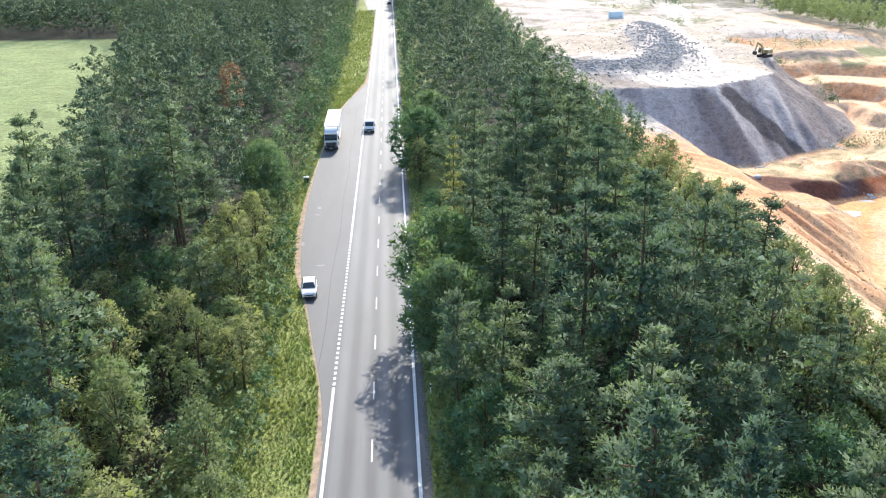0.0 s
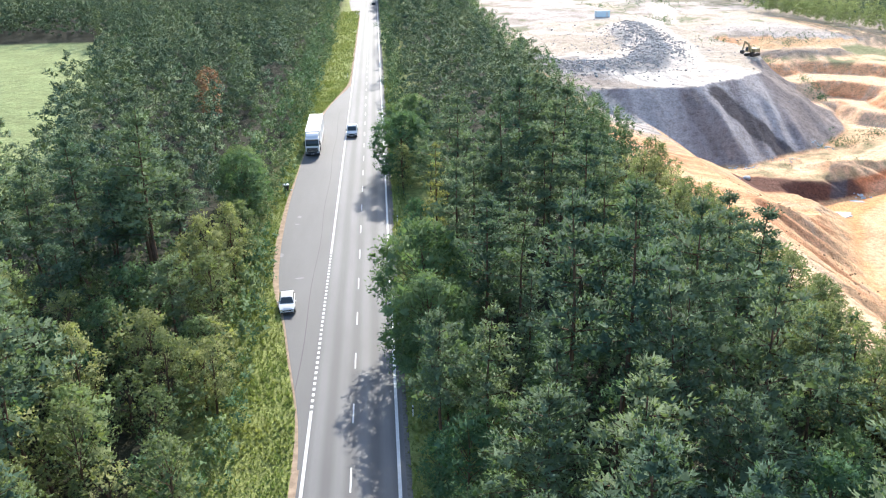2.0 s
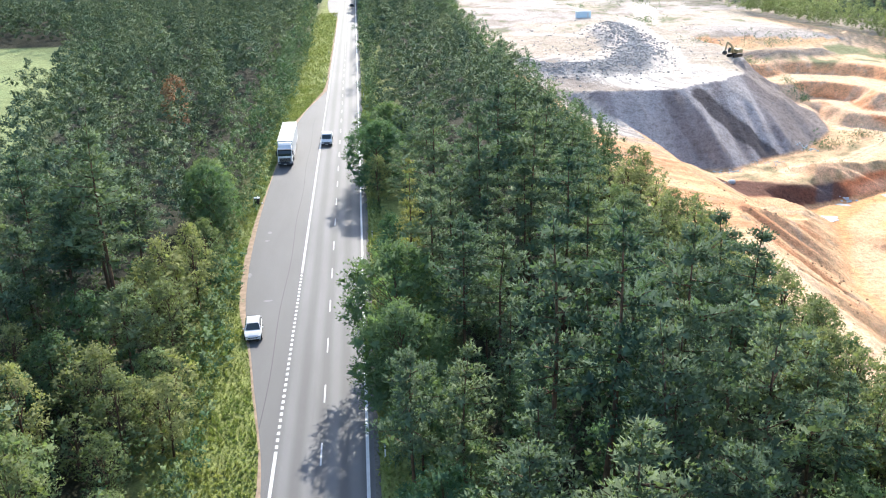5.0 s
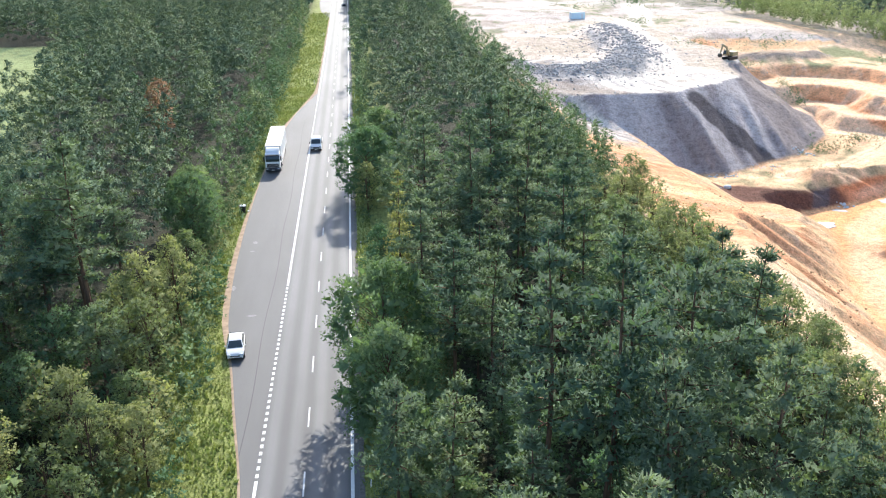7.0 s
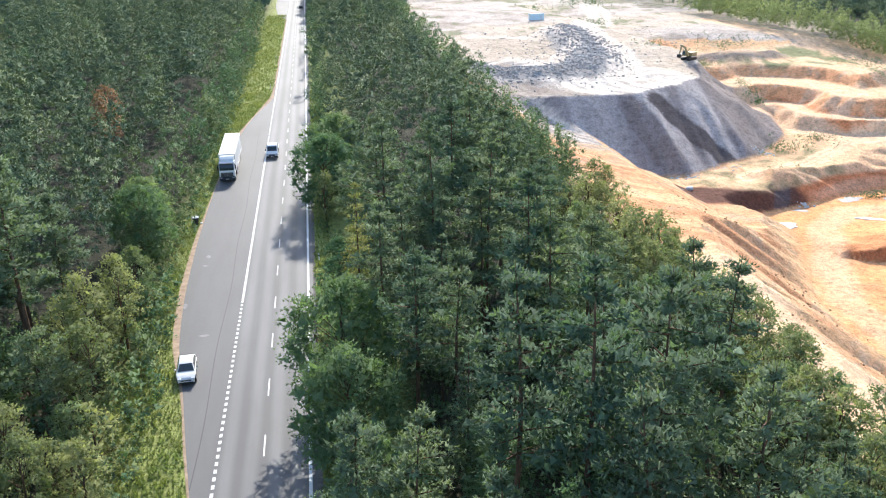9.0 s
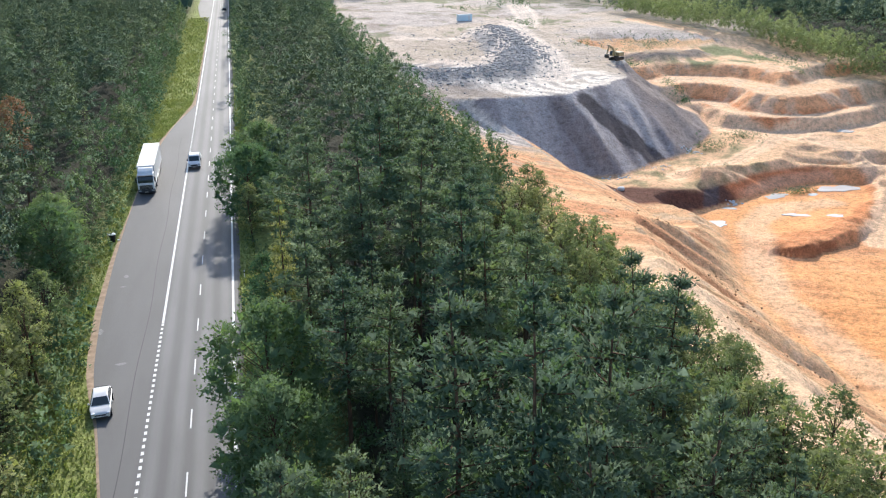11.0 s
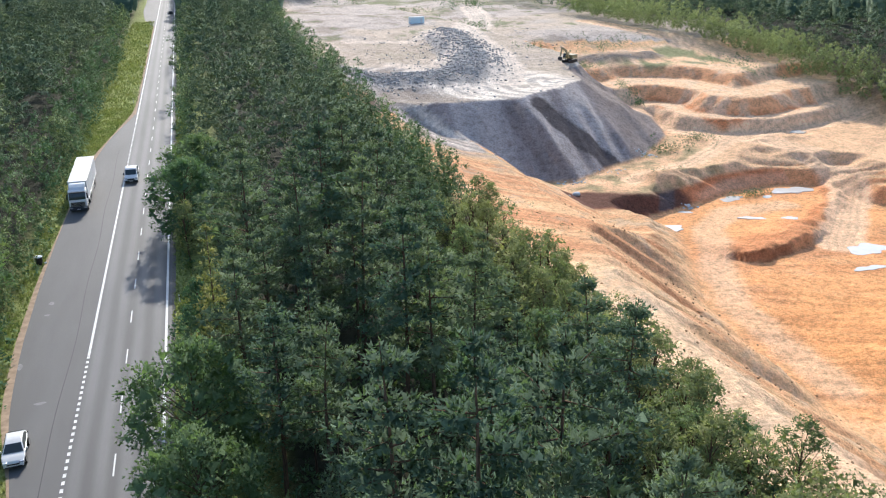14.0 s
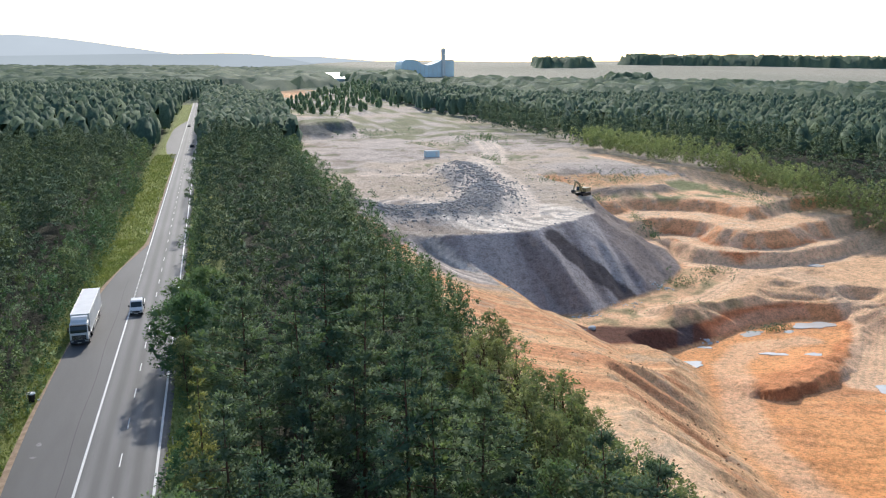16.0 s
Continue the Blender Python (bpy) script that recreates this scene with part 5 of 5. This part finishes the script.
def container(m, label):
    c = empty("site_container", m, label, "container")
    part("body", box(-3.0, 3.0, -1.2, 1.2, 0.0, 2.5, 0.05), M_HALL, c)
    for x in np.arange(-2.7, 2.8, 0.6):
        part("rib", box(x - 0.06, x + 0.06, -1.25, -1.19, 0.15, 2.35), M_HALL, c)
    part("door", box(1.2, 2.1, -1.27, -1.18, 0.1, 2.1, 0.02), M_CONCRETE_FAR, c, "grey door")
    part("roof", box(-3.05, 3.05, -1.25, 1.25, 2.5, 2.62, 0.02), M_CONCRETE_FAR, c)
    return c


container(pose(98.5, 379, float(height(98.5, 379)) - 0.05, 0, 0, 8), "pale blue steel site container on the quarry plateau")

# ---- roadside furniture ----


def delineator(x, y):
    c = empty("delineator_post", pose(x, y, -0.05), "white roadside marker post with a black band", "marker post", "marker posts")
    part("post", profile([(-0.05, 0.0), (-0.05, 1.0), (0.05, 1.08), (0.05, 0.0)], -0.06, 0.06, 0.01), M_WHITE, c)
    part("band", profile([(-0.055, 0.76), (-0.055, 0.92), (0.055, 0.98), (0.055, 0.82)], -0.065, 0.065), M_BLACK, c, "black band")
    return c


for k in range(7):
    delineator(5.0, 68.8 + 50 * k)
for k in range(5):
    delineator(-5.1, 36.0 if k == 0 else 190 + 50 * k)


def waste_bin(x, y):
    c = empty("waste_bin", pose(x, y, float(height(x, y)) - 0.02, 0, 0, 20), "dark waste bin with a white lid in the roadside weeds", "bin")
    part("barrel", cylinder((0, 0, 0.5), (0, 0, 1), 0.36, 1.0, 20, 0.42), M_BLACK, c, "black barrel")
    part("lid", cylinder((0, 0, 1.05), (0, 0, 1), 0.48, 0.12, 20, 0.4), M_WHITE, c, "white lid")
    part("post", box(-0.58, -0.5, -0.04, 0.04, 0.0, 1.3, 0.01), M_CHROME, c)
    part("litter", box(0.55, 0.85, -0.3, 0.0, 0.0, 0.2, 0.05), M_WHITE, c, "white litter bag")
    return c


waste_bin(-11.7, 136.3)

# ---- far country ----


def canopy(name, label, poly, cell, tall, mat, rng):
    """A far wood: one uneven roof of crowns that falls to the ground at its rim."""
    xs = np.arange(min(p[0] for p in poly), max(p[0] for p in poly) + cell, cell)
    ys = np.arange(min(p[1] for p in poly), max(p[1] for p in poly) + cell, cell)
    X, Y = np.meshgrid(xs, ys)
    X = X + rng.uniform(-0.35, 0.35, X.shape) * cell
    Y = Y + rng.uniform(-0.35, 0.35, Y.shape) * cell
    inside = polygon_distance(X, Y, poly) < 25 * (fbm(X / 60, Y / 60, 7) - 0.5)
    core = inside.copy()
    core[1:-1, 1:-1] &= inside[:-2, 1:-1] & inside[2:, 1:-1] & inside[1:-1, :-2] & inside[1:-1, 2:]
    core[0], core[-1], core[:, 0], core[:, -1] = False, False, False, False
    Z = height(X, Y) + np.where(core, tall * (0.4 + 0.95 * rng.uniform(size=X.shape)), -0.5)
    keep = inside[:-1, :-1] | inside[1:, 1:] | inside[:-1, 1:] | inside[1:, :-1]
    i = np.arange(X.size).reshape(X.shape)
    f = np.stack([i[:-1, :-1], i[:-1, 1:], i[1:, 1:], i[1:, :-1]], -1)[keep]
    used, inv = np.unique(f, return_inverse=True)
    me = mesh_from(name, np.stack([X, Y, Z], -1).reshape(-1, 3)[used], inv.reshape(f.shape), mat, True)
    at = me.attributes.new("tint", "FLOAT", "POINT")
    at.data.foreach_set("value", rng.uniform(0, 1, len(used)).astype(np.float32))
    return tagged(new(name, me), label, "trees", kind="stuff")


cr = np.random.default_rng(88)


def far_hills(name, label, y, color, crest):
    """A long far range of hills; distance haze is painted in as a glowing pale colour."""
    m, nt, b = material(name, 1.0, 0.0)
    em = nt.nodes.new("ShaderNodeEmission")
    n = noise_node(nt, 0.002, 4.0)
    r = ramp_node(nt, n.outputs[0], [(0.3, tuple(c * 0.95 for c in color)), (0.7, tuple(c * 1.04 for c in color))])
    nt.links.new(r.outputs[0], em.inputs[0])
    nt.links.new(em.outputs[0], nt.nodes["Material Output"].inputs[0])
    xs = np.linspace(-6500, 6500, 220)
    z = crest(xs) + 10 * (fbm(xs / 260, xs * 0 + 3.3, 19) - 0.5)
    v = np.concatenate([np.stack([xs, xs * 0 + y - 500, xs * 0 - 60], 1), np.stack([xs, xs * 0 + y, z], 1), np.stack([xs, xs * 0 + y + 600, xs * 0 - 60], 1)])
    i = np.arange(219)
    f = np.concatenate([np.stack([i + a, i + 1 + a, i + 221 + a, i + 220 + a], 1) for a in (0, 220)])
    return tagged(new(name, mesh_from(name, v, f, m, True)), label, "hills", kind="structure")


far_hills("backdrop_hills", "hill range on the far horizon, its haze painted as glowing pale blue", 4900, (0.43, 0.49, 0.56), lambda x: -20 + 75 * step(1500, 500, x) + 125 * step(150, -1000, x))
far_hills("backdrop_ridge", "wooded ridge in front of the far hills, its haze painted as glowing blue", 4200, (0.36, 0.415, 0.47), lambda x: -35 + 105 * step(900, 100, x))
wood_of("wasteland_trees", "scattered young trees on the far wasteland", F_P, M_LEAF_FAR, far_rows([(62, 720), (80, 930), (190, 1300), (250, 1600), (330, 1600), (215, 1150), (176, 800), (120, 740)], 17, wr, 0.3, 0.7), wr, "trees", 0.5)
canopy("hill_wood", "far wooded hill country", [(-1900, 1350), (-620, 1280), (20, 1300), (230, 1500), (260, 1900), (100, 3000), (-2200, 3200)], 16, 15, M_PINE_FAR, cr)
canopy("hill_wood", "dark wood along the far hilltop", [(1080, 2250), (1700, 1830), (2300, 1500), (2450, 1650), (1900, 2050), (1250, 2480)], 13, 22, M_PINE_FAR, cr)
canopy("hill_wood", "small far wood on the pale fields", [(800, 2120), (960, 2050), (1000, 2220), (850, 2290)], 11, 20, M_PINE_FAR, cr)
canopy("hill_wood", "valley wood behind the quarry", [(340, 1240), (640, 1000), (720, 520), (1100, 560), (1250, 900), (820, 1330), (520, 1560), (400, 1560)], 12, 15, M_PINE_FAR, cr)
canopy("hill_wood", "clump of trees in the pale field", [(655, 1400), (740, 1370), (760, 1430), (670, 1460)], 8, 20, M_PINE_FAR, cr)
canopy("hill_wood", "wood beside the far sheds", [(270, 1560), (390, 1560), (430, 1800), (300, 1950), (255, 1760)], 12, 14, M_PINE_FAR, cr)


def works_hall():
    """The far blue hall with curved roofs and its tower."""
    b = empty("works_hall", pose(0, 1830, 1.0), "far blue industrial hall with curved roofs and a tower, paled by painted haze", "building")
    outline = [(399, 0), (399, 24), (402, 31), (409, 35), (424, 36), (434, 34), (442, 27), (452, 24), (464, 25), (476, 29), (487, 35), (487, 0)]

    def slab(pts, y0, y1):
        bm = bmesh.new()
        a = [bm.verts.new((x, y0, z)) for x, z in pts]
        c = [bm.verts.new((x, y1, z)) for x, z in pts]
        bm.faces.new(a)
        bm.faces.new(c[::-1])
        for i in range(len(pts)):
            bm.faces.new((a[i], c[i], c[(i + 1) % len(pts)], a[(i + 1) % len(pts)]))
        bmesh.ops.recalc_face_normals(bm, faces=bm.faces[:])
        return bm

    part("hall_body", slab(outline, 0, 60), M_HALL, b)
    part("side_block", box(493, 514, 5, 45, 0, 33, 0.3), M_HALL, b)
    part("block_roof", box(492, 515, 4, 46, 33, 34.5, 0.2), M_CONCRETE_FAR, b)
    part("tower", box(486.5, 493, -3, 6, 0, 58, 0.4), M_CONCRETE_FAR, b, "pale concrete tower")
    part("mast", cylinder((489.7, 1, 64), (0, 0, 1), 0.9, 13, 10, 0.5), M_CONCRETE_FAR, b)
    part("mast_platform", cylinder((489.7, 1, 71), (0, 0, 1), 4.2, 1.4, 16, 1.0), M_CONCRETE_FAR, b)
    for x in range(404, 486, 9):
        part("facade_rib", box(x - 0.3, x + 0.3, -0.6, 0.02, 0, 22), M_CONCRETE_FAR, b)
    return b


works_hall()


def shed(x, y, w, d, h):
    b = empty("shed", pose(x, y, float(height(x, y)) - 0.3), "far low shed with a white roof", "building", "far sheds")
    part("wall", box(-w / 2, w / 2, -d / 2, d / 2, 0, h), M_CONCRETE_FAR, b)
    part("roof", profile([(-d / 2 - 1, h), (0, h + d * 0.14), (d / 2 + 1, h)], -w / 2 - 1, w / 2 + 1), M_WHITE, b, "white roof")
    return b


for x, y, w, d, h in ((215, 1640, 34, 16, 5), (238, 1720, 50, 18, 6), (268, 1800, 40, 18, 6), (225, 1850, 60, 20, 7), (290, 1900, 36, 16, 6), (252, 1960, 70, 22, 8)):
    shed(x, y, w, d, h)
